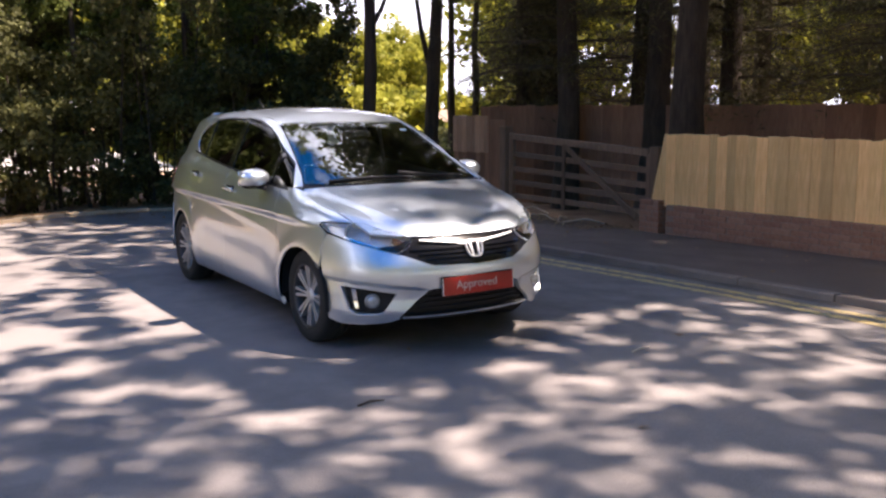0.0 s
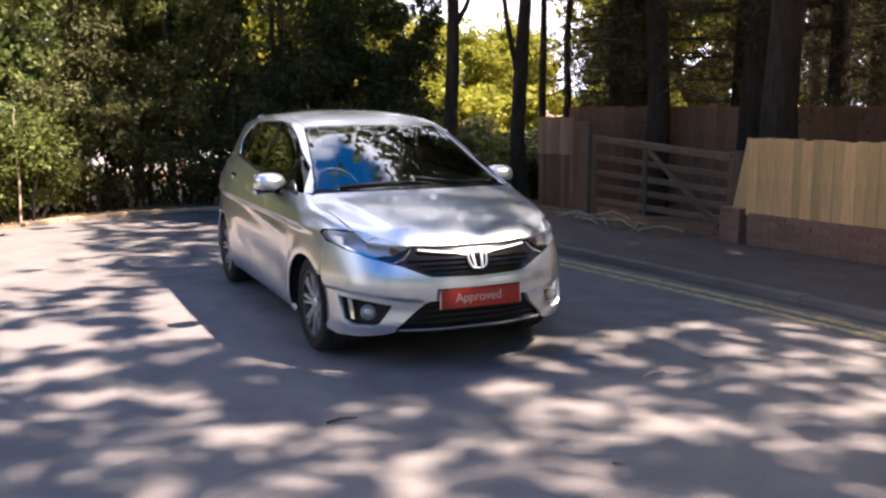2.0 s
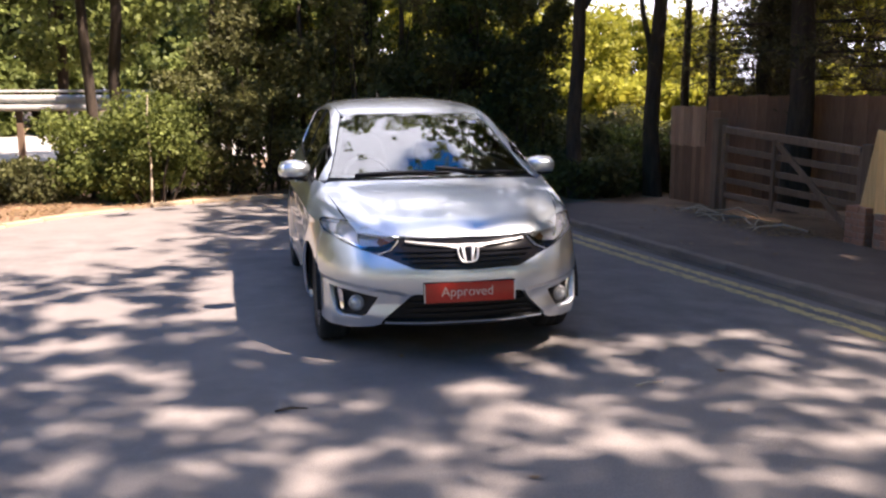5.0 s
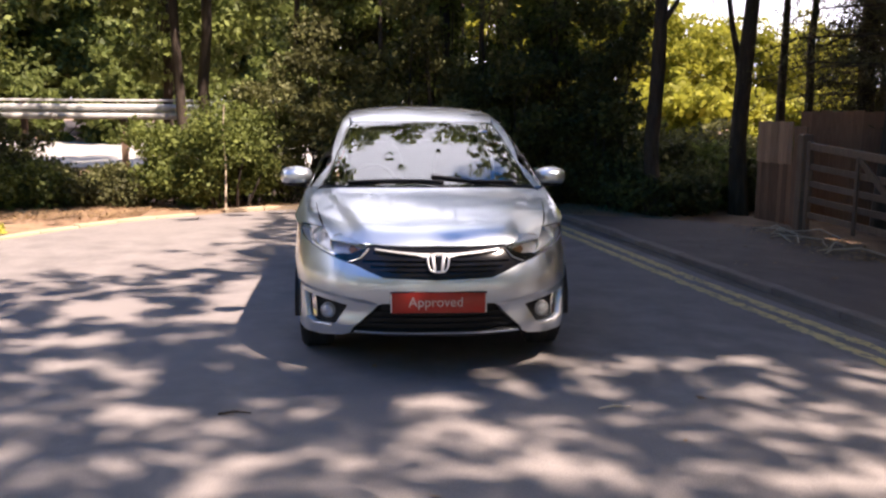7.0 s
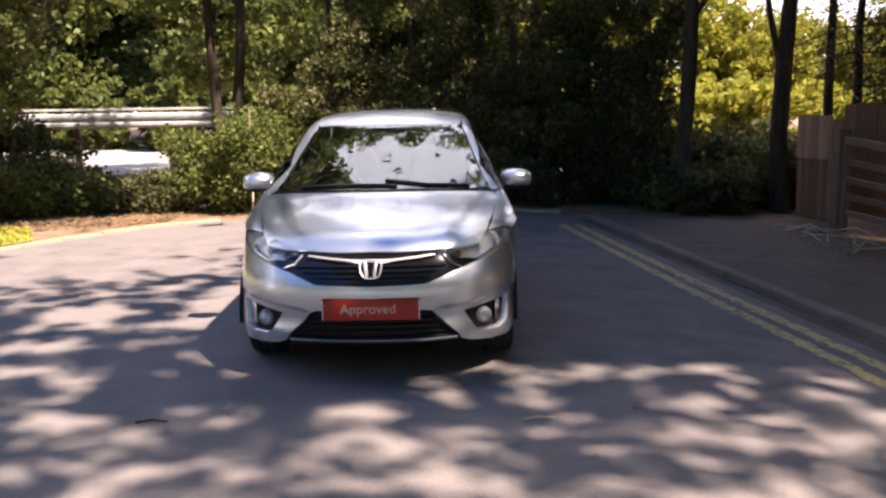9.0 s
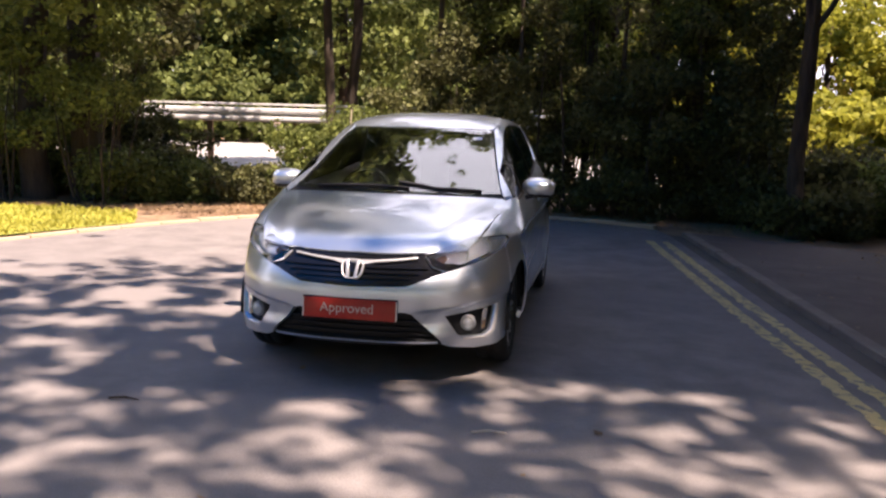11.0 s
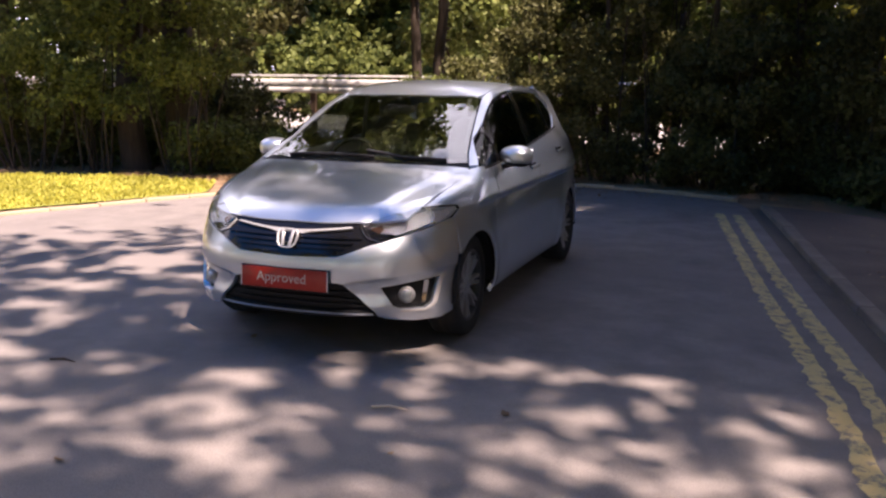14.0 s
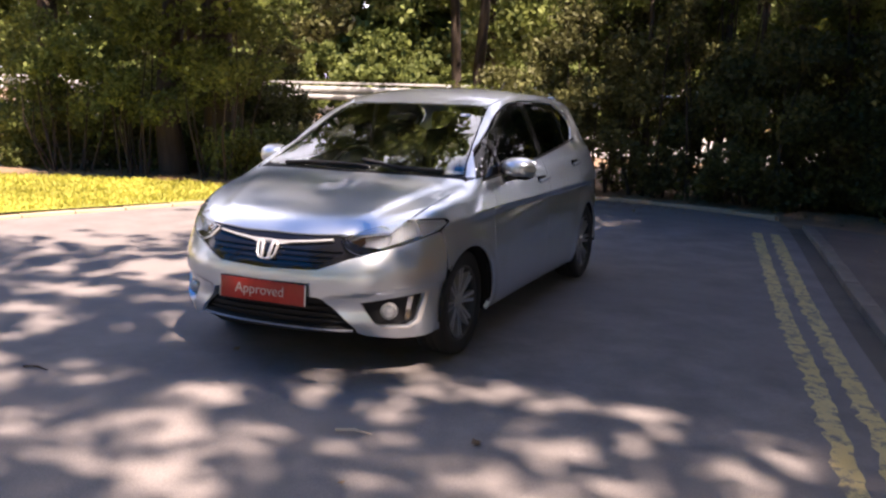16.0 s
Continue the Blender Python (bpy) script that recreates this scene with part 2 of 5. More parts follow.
def rise(y):
    """The ground climbs behind the barrier."""
    return 0.032 * np.clip(np.asarray(y, float) - 15.0, 0, 40)


# ---- ground ----
xs = np.concatenate([[-400, -150, -60, -30], np.arange(-20, 20.1, 0.5), [30, 60, 150, 400]])
ys = np.concatenate([[-400, -150, -60, -30], np.arange(-16, 26.1, 0.5), [40, 60, 150, 400]])
gv = [(x, y, float(gz(min(x, 12))) + float(rise(y)) - 0.015) for y in ys for x in xs]
gf = [(j * len(xs) + i, j * len(xs) + i + 1, (j + 1) * len(xs) + i + 1, (j + 1) * len(xs) + i) for j in range(len(ys) - 1) for i in range(len(xs) - 1)]
tagged(mesh_object("ground", gv, gf, DIRT), "brown leaf litter and bare earth under trees", "ground", kind="structure")

# the road's left edge, its closed far end, and the double yellow lines along the right
left_x = spline([-30, -6, 0, 3.2, 5.0, 6.4, 7.4, 8.2], [-7.0, -6.5, -6.0, -5.45, -4.75, -4.1, -3.4, -2.5])
end_y = spline([-2.5, -1.2, 0.6, 2.2, 3.4], [8.2, 8.85, 8.9, 8.35, 7.75])
yellow_x = spline([-30, -4, -1.0, 0, 1.1, 2.4, 4.2, 7.3, 9.2], [3.30, 3.10, 2.96, 2.86, 2.72, 2.52, 2.27, 1.87, 1.60])
EDGE = [(float(left_x(y)), float(y)) for y in np.concatenate([[-30, -20, -12], np.arange(-8, 8.2, 0.4)])]
EDGE += [(float(x), float(end_y(x))) for x in np.arange(-2.5, 2.11, 0.35)]
RIGHT = [(float(yellow_x(y)) + 0.40, float(y)) for y in np.concatenate([np.arange(7.9, -8, -0.4), [-12, -20, -30]])]
sheet("road", EDGE + RIGHT, ASPHALT, 0.0, 0.5, "worn pale grey asphalt road surface", "road")
PAVE_UP = 0.05      # the pavement stands a little over the gutter
pave = [(x + 0.30, y) for x, y in RIGHT[::-1]] + [(3.3, 7.8), (4.3, 7.7), (5.35, 7.3), (5.35, 3.9), (5.6, 2.6), (6.0, 0.9), (6.9, -2.2), (7.6, -6), (8.0, -12), (8.0, -30)]
sheet("pavement", pave, PAVING, PAVE_UP, 0.5, "dark asphalt pavement beside the road", "pavement")
channel = RIGHT + [(x + 0.17, y) for x, y in RIGHT[::-1]]
sheet("gutter", channel, GUTTER, -0.004, 0.5, "dirty gutter strip along the kerb", "gutter")
GROUND_GREEN = asphalt_material("turf", (0.18, 0.20, 0.03), (0.34, 0.34, 0.06), (0.28, 0.29, 0.05))
verge = [(-4.62, 6.0), (-5.2, 4.75), (-5.9, 3.2), (-6.5, 0.0), (-7.0, -8), (-12, -8), (-12, 6.0), (-9.5, 6.3), (-8, 6.8), (-6.5, 7.25), (-5.2, 7.1)]
sheet("verge", verge, GROUND_GREEN, 0.02, 0.4, "sunlit yellow-green grass verge", "grass verge")
far_road = [(-60, 17.2), (14, 17.2), (14, 24), (-60, 30)]
uv, faces_, _ = flat_grid(far_road, (2.0, 2.0))
# far paler than the near asphalt: part of the sunlight is in this colour
FAR_ROAD = asphalt_material("sun_toned_far_asphalt", (0.30, 0.28, 0.26), (0.40, 0.38, 0.35), (0.36, 0.34, 0.31))
tagged(mesh_object("road_far", np.c_[uv, gz(np.minimum(uv[:, 0], 12)) + rise(uv[:, 1]) + 0.01], faces_, FAR_ROAD), "pale road beyond the trees, sunlight partly in its colour", "road", kind="structure")

# ---- yellow lines, kerbs ----
YELLOW = material("worn_yellow_paint", rough=0.8)
_yv = coords(YELLOW)
_worn = noisy(YELLOW, _yv, 14, 6, 0.75)
_big = noisy(YELLOW, _yv, 2.0, 3, 0.6)
colored(YELLOW, mixed(YELLOW, ramp(YELLOW, _worn, [(0.49, (0, 0, 0)), (0.60, (0.95, 0.95, 0.95))]), mixed(YELLOW, _big, (0.54, 0.40, 0.15), (0.68, 0.55, 0.27)), (0.20, 0.18, 0.16)))
bumped(YELLOW, noisy(YELLOW, _yv, 160, 3, 0.7), 0.4, 0.006)
rng = random.Random(5)
for off in (0.0, 0.205):
    ysl = np.arange(-14, 7.15, 0.06)
    wa = [(float(yellow_x(y)) + off - 0.05 + rng.uniform(-0.035, 0.012), float(y)) for y in ysl]
    wb = [(float(yellow_x(y)) + off + 0.05 + rng.uniform(-0.009, 0.009), float(y)) for y in ysl]
    strip("yellow_line", wa, wb, YELLOW, 0.004, across=1, label="worn double yellow no-parking line", category="road marking")


def kerb_run(name, pts, length, width, height, lift, label, seed, mat=KERB):
    """Kerb stones laid end to end along a line, each its own piece."""
    base = empty(name, label, "kerb", kind="structure")
    shared = {}
    r = random.Random(seed)
    d = np.array(pts, float)
    seg = np.hypot(*np.diff(d, axis=0).T)
    dist = np.concatenate([[0], np.cumsum(seg)])
    n = int(dist[-1] / length)
    for i in range(n):
        a, b = i * length, (i + 1) * length - 0.012
        p = [np.array([np.interp(t, dist, d[:, 0]), np.interp(t, dist, d[:, 1])]) for t in (a, b)]
        c, w = (p[0] + p[1]) / 2, p[1] - p[0]
        if "m" not in shared:
            bm = box_bm(length - 0.012, width, 0.20, None, 0.012, 2)
            me = bpy.data.meshes.new("kerb_stone")
            bm.to_mesh(me)
            bm.free()
            me.materials.append(mat)
            shared["m"] = me
        ob = new("kerb_stone", shared["m"])
        ob.parent = base
        ob.matrix_basis = pose(c[0], c[1], float(gz(c[0])) + height - 0.10 + r.uniform(-0.006, 0.006) + lift, r.uniform(-1, 1), r.uniform(-1, 1), math.degrees(math.atan2(w[1], w[0])) + r.uniform(-0.6, 0.6))
    return base


kerb_run("kerb_left", [(x - 0.07, y) for x, y in EDGE if y > -7 and x < -2.4], 0.6, 0.125, 0.035, 0.0, "low pale concrete kerb with soil against it", 1)
kerb_run("kerb_end", [(x, y + 0.07) for x, y in EDGE if x >= -2.5 and y > 8], 0.6, 0.125, 0.05, 0.0, "shaded concrete kerb at the road end", 2)
kerb_run("kerb_right", [(x + 0.235, y) for x, y in RIGHT if y > -9], 0.9, 0.125, 0.062, 0.0, "low dirty concrete kerb along the pavement", 3, KERB_DARK)

# ---- brick pier and dwarf wall under the pale fence ----
BRICK = material("red_brick", rough=0.9)
_bi = BRICK.node_tree.nodes.new("ShaderNodeObjectInfo")
_bn = noisy(BRICK, coords(BRICK), 30, 4)
colored(BRICK, mixed(BRICK, 0.5, ramp(BRICK, _bi.outputs["Random"], [(0.0, (0.24, 0.095, 0.06)), (0.5, (0.33, 0.15, 0.095)), (1.0, (0.40, 0.22, 0.15))]), ramp(BRICK, _bn, [(0.3, (0.25, 0.12, 0.08)), (0.7, (0.45, 0.27, 0.19))])))
bumped(BRICK, _bn, 0.5, 0.006)
MORTAR = asphalt_material("mortar", (0.22, 0.15, 0.115), (0.31, 0.22, 0.17), (0.26, 0.18, 0.14))

FENCE_LINE = [(5.52, 4.02), (5.62, 2.85), (6.0, 1.05), (6.9, -2.4), (7.9, -6.5)]


def along(pts, t):
    d = np.array(pts, float)
    dist = np.concatenate([[0], np.cumsum(np.hypot(*np.diff(d, axis=0).T))])
    p = np.array([np.interp(t, dist, d[:, 0]), np.interp(t, dist, d[:, 1])])
    q = np.array([np.interp(t + 0.05, dist, d[:, 0]), np.interp(t + 0.05, dist, d[:, 1])])
    o = np.array([np.interp(t - 0.05, dist, d[:, 0]), np.interp(t - 0.05, dist, d[:, 1])])
    return p, math.degrees(math.atan2(q[1] - o[1], q[0] - o[0])), dist[-1]


def brick_mesh(sx, sy, sz):
    bm = box_bm(sx, sy, sz, None, 0.005, 1)
    me = bpy.data.meshes.new("brick")
    bm.to_mesh(me)
    bm.free()
    me.materials.append(BRICK)
    return me


BRICK_FULL, BRICK_HALF = brick_mesh(0.213, 0.1, 0.064), brick_mesh(0.100, 0.1, 0.064)
rng = random.Random(11)
wall = empty("dwarf_wall", "low weathered red brick wall under a fence", "brick wall", kind="structure")
courses = 6
total = along(FENCE_LINE, 0)[2]
core_v, core_f = [], []
for i, t in enumerate(np.arange(0.34, total, 0.25)):
    p, a, _ = along(FENCE_LINE, t)
    z0 = float(gz(p[0]))
    n = np.array([-math.sin(radians(a)), math.cos(radians(a))]) * 0.085
    core_v += [(p[0] + n[0], p[1] + n[1], z0 - 0.1), (p[0] - n[0], p[1] - n[1], z0 - 0.1), (p[0] - n[0], p[1] - n[1], z0 + 0.42), (p[0] + n[0], p[1] + n[1], z0 + 0.42)]
    if i:
        b = 4 * i
        core_f += [(b - 4 + k, b - 4 + (k + 1) % 4, b + (k + 1) % 4, b + k) for k in range(4)]
mesh_object("mortar", core_v, core_f, MORTAR, wall)
for c in range(courses):
    for t in np.arange(0.46 + 0.1125 * (c % 2), 6.2, 0.225):
        p, a, _ = along(FENCE_LINE, t)
        ob = new("brick", BRICK_FULL)
        ob.parent = wall
        ob.matrix_basis = pose(p[0], p[1], float(gz(p[0])) + 0.035 + 0.072 * c, 0, 0, a) @ pose(0, -0.045 + rng.uniform(-0.004, 0.004), 0)
pier = empty("brick_pier", "short weathered red brick pier at the gate", "brick pier", kind="structure")
part("mortar", box_bm(0.325, 0.325, 0.56, pose(5.60, 3.95, -0.055)), MORTAR, pier, smooth=False)
for c in range(7):
    z = -0.17 - 0.09 + 0.072 * c + 0.035
    for k in range(4):
        m = pose(5.60, 3.95, z + 0.05, 0, 0, 90 * k)
        for (mesh, x) in (((BRICK_FULL, -0.058), (BRICK_HALF, 0.117)) if (c + k) % 2 else ((BRICK_HALF, -0.117), (BRICK_FULL, 0.058))):
            ob = new("brick", mesh)
            ob.parent = pier
            ob.matrix_basis = m @ pose(x + rng.uniform(-0.002, 0.002), -0.1205, 0)

# pale close-boarded fence on the wall
fence = empty("board_fence", "pale close-boarded timber fence on a brick wall", "fence")


def board(parent, w, h, d, m, mat, name="board", bevel=0.004):
    return part(name, box_bm(w, d, h, m, bevel, 1), mat, parent, smooth=False)


BOARD_MESH = []
for v in range(5):
    bm = box_bm(0.142, 0.018, 0.93, None, 0.003, 1)
    for vert in bm.verts:
        if vert.co.z > 0:
            vert.co.z += (vert.co.x * (v - 2) * 0.03)
    me = bpy.data.meshes.new("board")
    bm.to_mesh(me)
    bm.free()
    me.materials.append(FENCE_WOOD)
    BOARD_MESH.append(me)
rng = random.Random(3)
for i, t in enumerate(np.arange(0.27, total - 0.2, 0.128)):
    p, a, _ = along(FENCE_LINE, t + 0.06)
    z = float(gz(p[0])) * 0.7 + 0.30 + 0.465 + rng.uniform(-0.012, 0.012)
    ob = new("board", BOARD_MESH[rng.randrange(5)])
    ob.parent = fence
    ob.matrix_basis = pose(p[0], p[1], z + 0.04, 0, rng.uniform(-0.5, 0.5), a + rng.uniform(-1.5, 1.5)) @ pose(0, -0.012 + 0.010 * (i % 2), 0)
p, a, _ = along(FENCE_LINE, 0.14)
raked = box_bm(0.25, 0.018, 0.93, None, 0.003, 1)
for vert in raked.verts:      # the first board is cut on the slant
    if vert.co.x < 0:
        vert.co.x += 0.20 * (vert.co.z / 0.93 + 0.5)
raked.transform(pose(p[0], p[1], float(gz(p[0])) * 0.7 + 0.805, 0, 0, a))
part("board", raked, FENCE_WOOD, fence, smooth=False)
for z in (0.55, 1.0):
    for t in np.arange(0.30, total - 0.6, 0.6):
        p, a, _ = along(FENCE_LINE, t + 0.3)
        part("rail", box_bm(0.6, 0.045, 0.075, pose(p[0], p[1], z - 0.05, 0, 0, a) @ pose(0, 0.06, 0), 0.005), FENCE_WOOD, fence, smooth=False)

# five-bar gate
gate = empty("field_gate", "weathered timber five-bar gate, closed", "gate")
GA, GB = np.array([5.66, 7.22]), np.array([5.64, 4.16])
ang = math.degrees(math.atan2(*(GB - GA)[::-1]))
mid_g, len_g = (GA + GB) / 2, float(np.linalg.norm(GB - GA))
for k, z in enumerate((0.14, 0.34, 0.54, 0.76)):
    part("bar", box_bm(len_g, 0.028, 0.085, pose(mid_g[0], mid_g[1], z - 0.06, 0, 0.6 * k, ang), 0.006), OLD_WOOD, gate, smooth=False)
slope = math.degrees(math.atan2(0.14, len_g))
part("top_bar", box_bm(len_g, 0.07, 0.10, pose(mid_g[0], mid_g[1], 0.955, 0, slope, ang), 0.012), OLD_WOOD, gate, smooth=False)
part("hanging_stile", box_bm(0.09, 0.07, 1.26, pose(GA[0], GA[1], 0.46, 0, 0, ang), 0.01), OLD_WOOD, gate, smooth=False)
part("closing_stile", box_bm(0.08, 0.06, 1.05, pose(GB[0], GB[1], 0.36, 0, 0, ang), 0.01), OLD_WOOD, gate, smooth=False)
part("brace", box_bm(1.80, 0.025, 0.085, pose(5.62, 5.12, 0.46, 0, 31, ang), 0.006), OLD_WOOD, gate, smooth=False)
part("upright", box_bm(0.07, 0.025, 0.98, pose(5.62, 5.90, 0.45, 0, 0, ang), 0.006), OLD_WOOD, gate, smooth=False)
for y, h, nm in ((7.42, 1.36, "gate_post"), (4.06, 1.15, "gate_post")):
    part(nm, box_bm(0.16, 0.16, h + 0.1, pose(5.68, y, -0.18 + h / 2 - 0.05), 0.015), OLD_WOOD, gate, smooth=False)

# boarded panel in line with the gate, and the dark fence behind it
DARK_WOOD = wood_material("dark_fence_wood", (0.22, 0.11, 0.062), (0.36, 0.195, 0.115))
panel_f = empty("boarded_panel", "faded reddish-brown timber fence panel beside a gate", "fence panel")
PA, PB = np.array([5.67, 8.98]), np.array([5.83, 8.14])
p_ang = math.degrees(math.atan2(*(PB - PA)[::-1]))
for i in range(8):
    q_ = PA + (PB - PA) * (i + 0.5) / 8
    board(panel_f, 0.105, 0.62 + 0.01 * (i % 3), 0.02, pose(q_[0], q_[1], 1.03, 0, 0, p_ang) @ pose(0, 0.006 * (i % 2), 0), PINK_WOOD)
    board(panel_f, 0.105, 0.90, 0.02, pose(q_[0] + 0.02, q_[1], 0.27, 0, 0, p_ang) @ pose(0, 0.006 * (i % 2), 0), DARK_WOOD)
for z in (0.15, 0.72, 1.2):
    q_ = (PA + PB) / 2
    part("rail", box_bm(0.86, 0.04, 0.075, pose(q_[0] + 0.05, q_[1], z, 0, 0, p_ang), 0.005), DARK_WOOD, panel_f, smooth=False)
side_f = empty("boarded_panel", "dark stained timber fence panel beside a gate post", "fence panel")
for i in range(5):
    board(side_f, 0.120, 1.46 + 0.01 * (i % 2), 0.02, pose(5.83 - 0.02 * i, 8.04 - 0.118 * i, 0.55, 0, 0, -98) @ pose(0, 0.006 * (i % 2), 0), DARK_WOOD)
part("rail", box_bm(0.62, 0.04, 0.075, pose(5.84, 7.80, 0.9, 0, 0, -100), 0.005), DARK_WOOD, side_f, smooth=False)
back = empty("back_fence", "dark brown close-boarded fence behind a gate", "fence")
BL = [(6.55, 9.4), (9.1, 4.7), (10.4, 1.0)]
tot_b = along(BL, 0)[2]
bm = box_bm(0.19, 0.02, 1.75, None, 0.003, 1)
BACK_MESH = bpy.data.meshes.new("board")
bm.to_mesh(BACK_MESH)
bm.free()
BACK_MESH.materials.append(DARK_WOOD)
for i, t in enumerate(np.arange(0.1, tot_b - 0.1, 0.18)):
    p, a, _ = along(BL, t)
    ob = new("board", BACK_MESH)
    ob.parent = back
    ob.matrix_basis = pose(p[0], p[1], 0.62 + 0.012 * (i % 3), 0, 0, a) @ pose(0, 0.008 * (i % 2), 0)

# steel barrier beyond the hedge
STEEL = material("galvanised_steel", (0.55, 0.56, 0.56), 0.5, 0.2)
colored(STEEL, ramp(STEEL, noisy(STEEL, coords(STEEL), 6, 4), [(0.3, (0.55, 0.55, 0.54)), (0.7, (0.75, 0.75, 0.73))]))
barrier = empty("crash_barrier", "bright galvanised steel roadside barrier on posts", "barrier")
prof = [(0.0, 0.155), (-0.03, 0.15), (-0.06, 0.11), (-0.06, 0.06), (0.0, 0.02), (0.0, -0.02), (-0.06, -0.06), (-0.06, -0.11), (-0.03, -0.15), (0.0, -0.155)]
beam = bmesh.new()
prev = None
for x in np.arange(-20, 3.1, 1.0):
    row = [beam.verts.new((x, 14.4 + a, 1.40 + b)) for a, b in prof] + [beam.verts.new((x, 14.4 + a + 0.012, 1.40 + b)) for a, b in prof[::-1]]
    if prev:
        for i in range(len(row)):
            j = (i + 1) % len(row)
            beam.faces.new((prev[i], prev[j], row[j], row[i]))
    prev = row
part("beam", beam, STEEL, barrier, smooth=False)
part("rail", box_bm(23, 0.12, 0.05, pose(-8.5, 14.47, 1.63), 0.01), STEEL, barrier, smooth=False)
for x in np.arange(-19.5, 3, 2.0):
    part("post", box_bm(0.12, 0.10, 1.7, pose(x, 14.5, 0.78), 0.006), OLD_WOOD, barrier, smooth=False)

# ---- the car: one smooth body form, from which every panel is cut ----
PAINT = material("silver_paint", (0.57, 0.60, 0.63), 0.33, 0.92, coat_weight=1.0, coat_roughness=0.02)
_v = coords(PAINT)
_fl = noisy(PAINT, _v, 900, 2, 0.5)
colored(PAINT, ramp(PAINT, _fl, [(0.3, (0.59, 0.655, 0.725)), (0.7, (0.70, 0.775, 0.86))]))
BLACK = material("black_plastic", (0.014, 0.014, 0.016), 0.55, ior=1.35)
_n = noisy(BLACK, coords(BLACK), 300, 2)
bumped(BLACK, _n, 0.08, 0.002)
GLOSS = material("piano_black", (0.006, 0.006, 0.008), 0.10, ior=1.5)
SATIN = material("satin_chrome", (0.34, 0.345, 0.36), 0.5, 0.35)
CHROME = material("chrome", (0.82, 0.83, 0.85), 0.12, 1.0)
BADGE = material("badge_silver", (0.72, 0.72, 0.73), 0.35, 0.55)
RED = material("red_plate", (0.62, 0.022, 0.012), 0.28)
colored(RED, ramp(RED, noisy(RED, coords(RED), 9, 3), [(0.3, (0.36, 0.018, 0.010)), (0.7, (0.46, 0.026, 0.014))]))
PRINT = material("faded_print", (0.58, 0.46, 0.42), 0.5)
WHITE = material("white_print", (0.8, 0.8, 0.8), 0.4)
GLASS = material("clear_glass", (0.86, 0.93, 0.90), 0.0, ior=1.9, transmission_weight=1.0)
TINT = material("privacy_glass", (0.012, 0.013, 0.013), 0.0, ior=1.25, transmission_weight=1.0)
SIDE_GLASS = material("side_glass", (0.10, 0.11, 0.105), 0.0, ior=1.28, transmission_weight=1.0)
LENS = material("lamp_lens", (0.96, 0.97, 0.98), 0.02, ior=1.3, transmission_weight=1.0)
AMBER = material("amber_lens", (0.13, 0.065, 0.03), 0.2, 0.2)
TAIL = material("red_lens", (0.33, 0.008, 0.008), 0.12, coat_weight=0.6)
RUBBER = material("tyre_rubber", (0.016, 0.016, 0.017), 0.85)
bumped(RUBBER, noisy(RUBBER, coords(RUBBER), 120, 3), 0.3, 0.003)
ALLOY = material("alloy_silver", (0.50, 0.51, 0.53), 0.35, 0.6)
ALLOY_DARK = material("alloy_dark", (0.05, 0.05, 0.055), 0.4, 0.4)
LAMP_INNER = material("lamp_inner_silver", (0.78, 0.80, 0.84), 0.22, 0.5)
LAMP_DARK = material("lamp_inner_grey", (0.56, 0.58, 0.62), 0.25, 0.4)
CLOTH = material("seat_cloth", (0.035, 0.035, 0.038), 0.9)
bumped(CLOTH, noisy(CLOTH, coords(CLOTH), 400, 2), 0.3, 0.002)
TRIM = material("grey_trim", (0.10, 0.10, 0.105), 0.7)


def smax(a, b, r):
    h = np.maximum(r - np.abs(a - b), 0) / r
    return np.maximum(a, b) + h * h * r / 4


def smin(a, b, r):
    return -smax(-a, -b, r)


def step01(t):
    t = np.clip(t, 0, 1)
    return t * t * (3 - 2 * t)


nose = spline([0.12, 0.22, 0.32, 0.42, 0.50, 0.56, 0.64, 0.72, 0.80, 0.95], [0.12, 0.06, 0.032, 0.014, 0.008, 0.016, 0.052, 0.098, 0.16, 0.34])
plan = spline([0, 0.2, 0.35, 0.5, 0.62, 0.70, 0.76, 0.80, 0.83, 0.86, 0.92], [0, 0.008, 0.034, 0.09, 0.172, 0.26, 0.36, 0.47, 0.60, 0.85, 1.5])
wide = spline([-0.2, 0.3, 0.8, 1.5, 2.5, 3.3, 3.7, 4.1], [0.82, 0.838, 0.848, 0.845, 0.846, 0.842, 0.81, 0.75])
flank = spline([0.10, 0.18, 0.26, 0.36, 0.52, 0.70, 0.85, 0.97, 1.10, 1.25], [-0.07, -0.04, -0.012, 0, 0.002, -0.010, -0.026, -0.050, -0.085, -0.15])
tailz = spline([0.1, 0.2, 0.4, 0.6, 0.8, 1.0, 1.2], [0.10, 0.05, 0.01, 0.0, 0.03, 0.08, 0.16])
bonnet_z = spline([-0.2, 0.0, 0.08, 0.13, 0.20, 0.35, 0.55, 0.75, 0.95, 1.15, 1.5, 2.0, 3.2, 4.1], [0.50, 0.66, 0.72, 0.755, 0.788, 0.838, 0.895, 0.94, 0.975, 0.99, 1.0, 1.035, 1.125, 1.11])
roof_z = spline([1.2, 1.5, 1.78, 2.0, 2.3, 2.7, 3.2, 3.8], [1.29, 1.375, 1.438, 1.472, 1.503, 1.513, 1.495, 1.435])


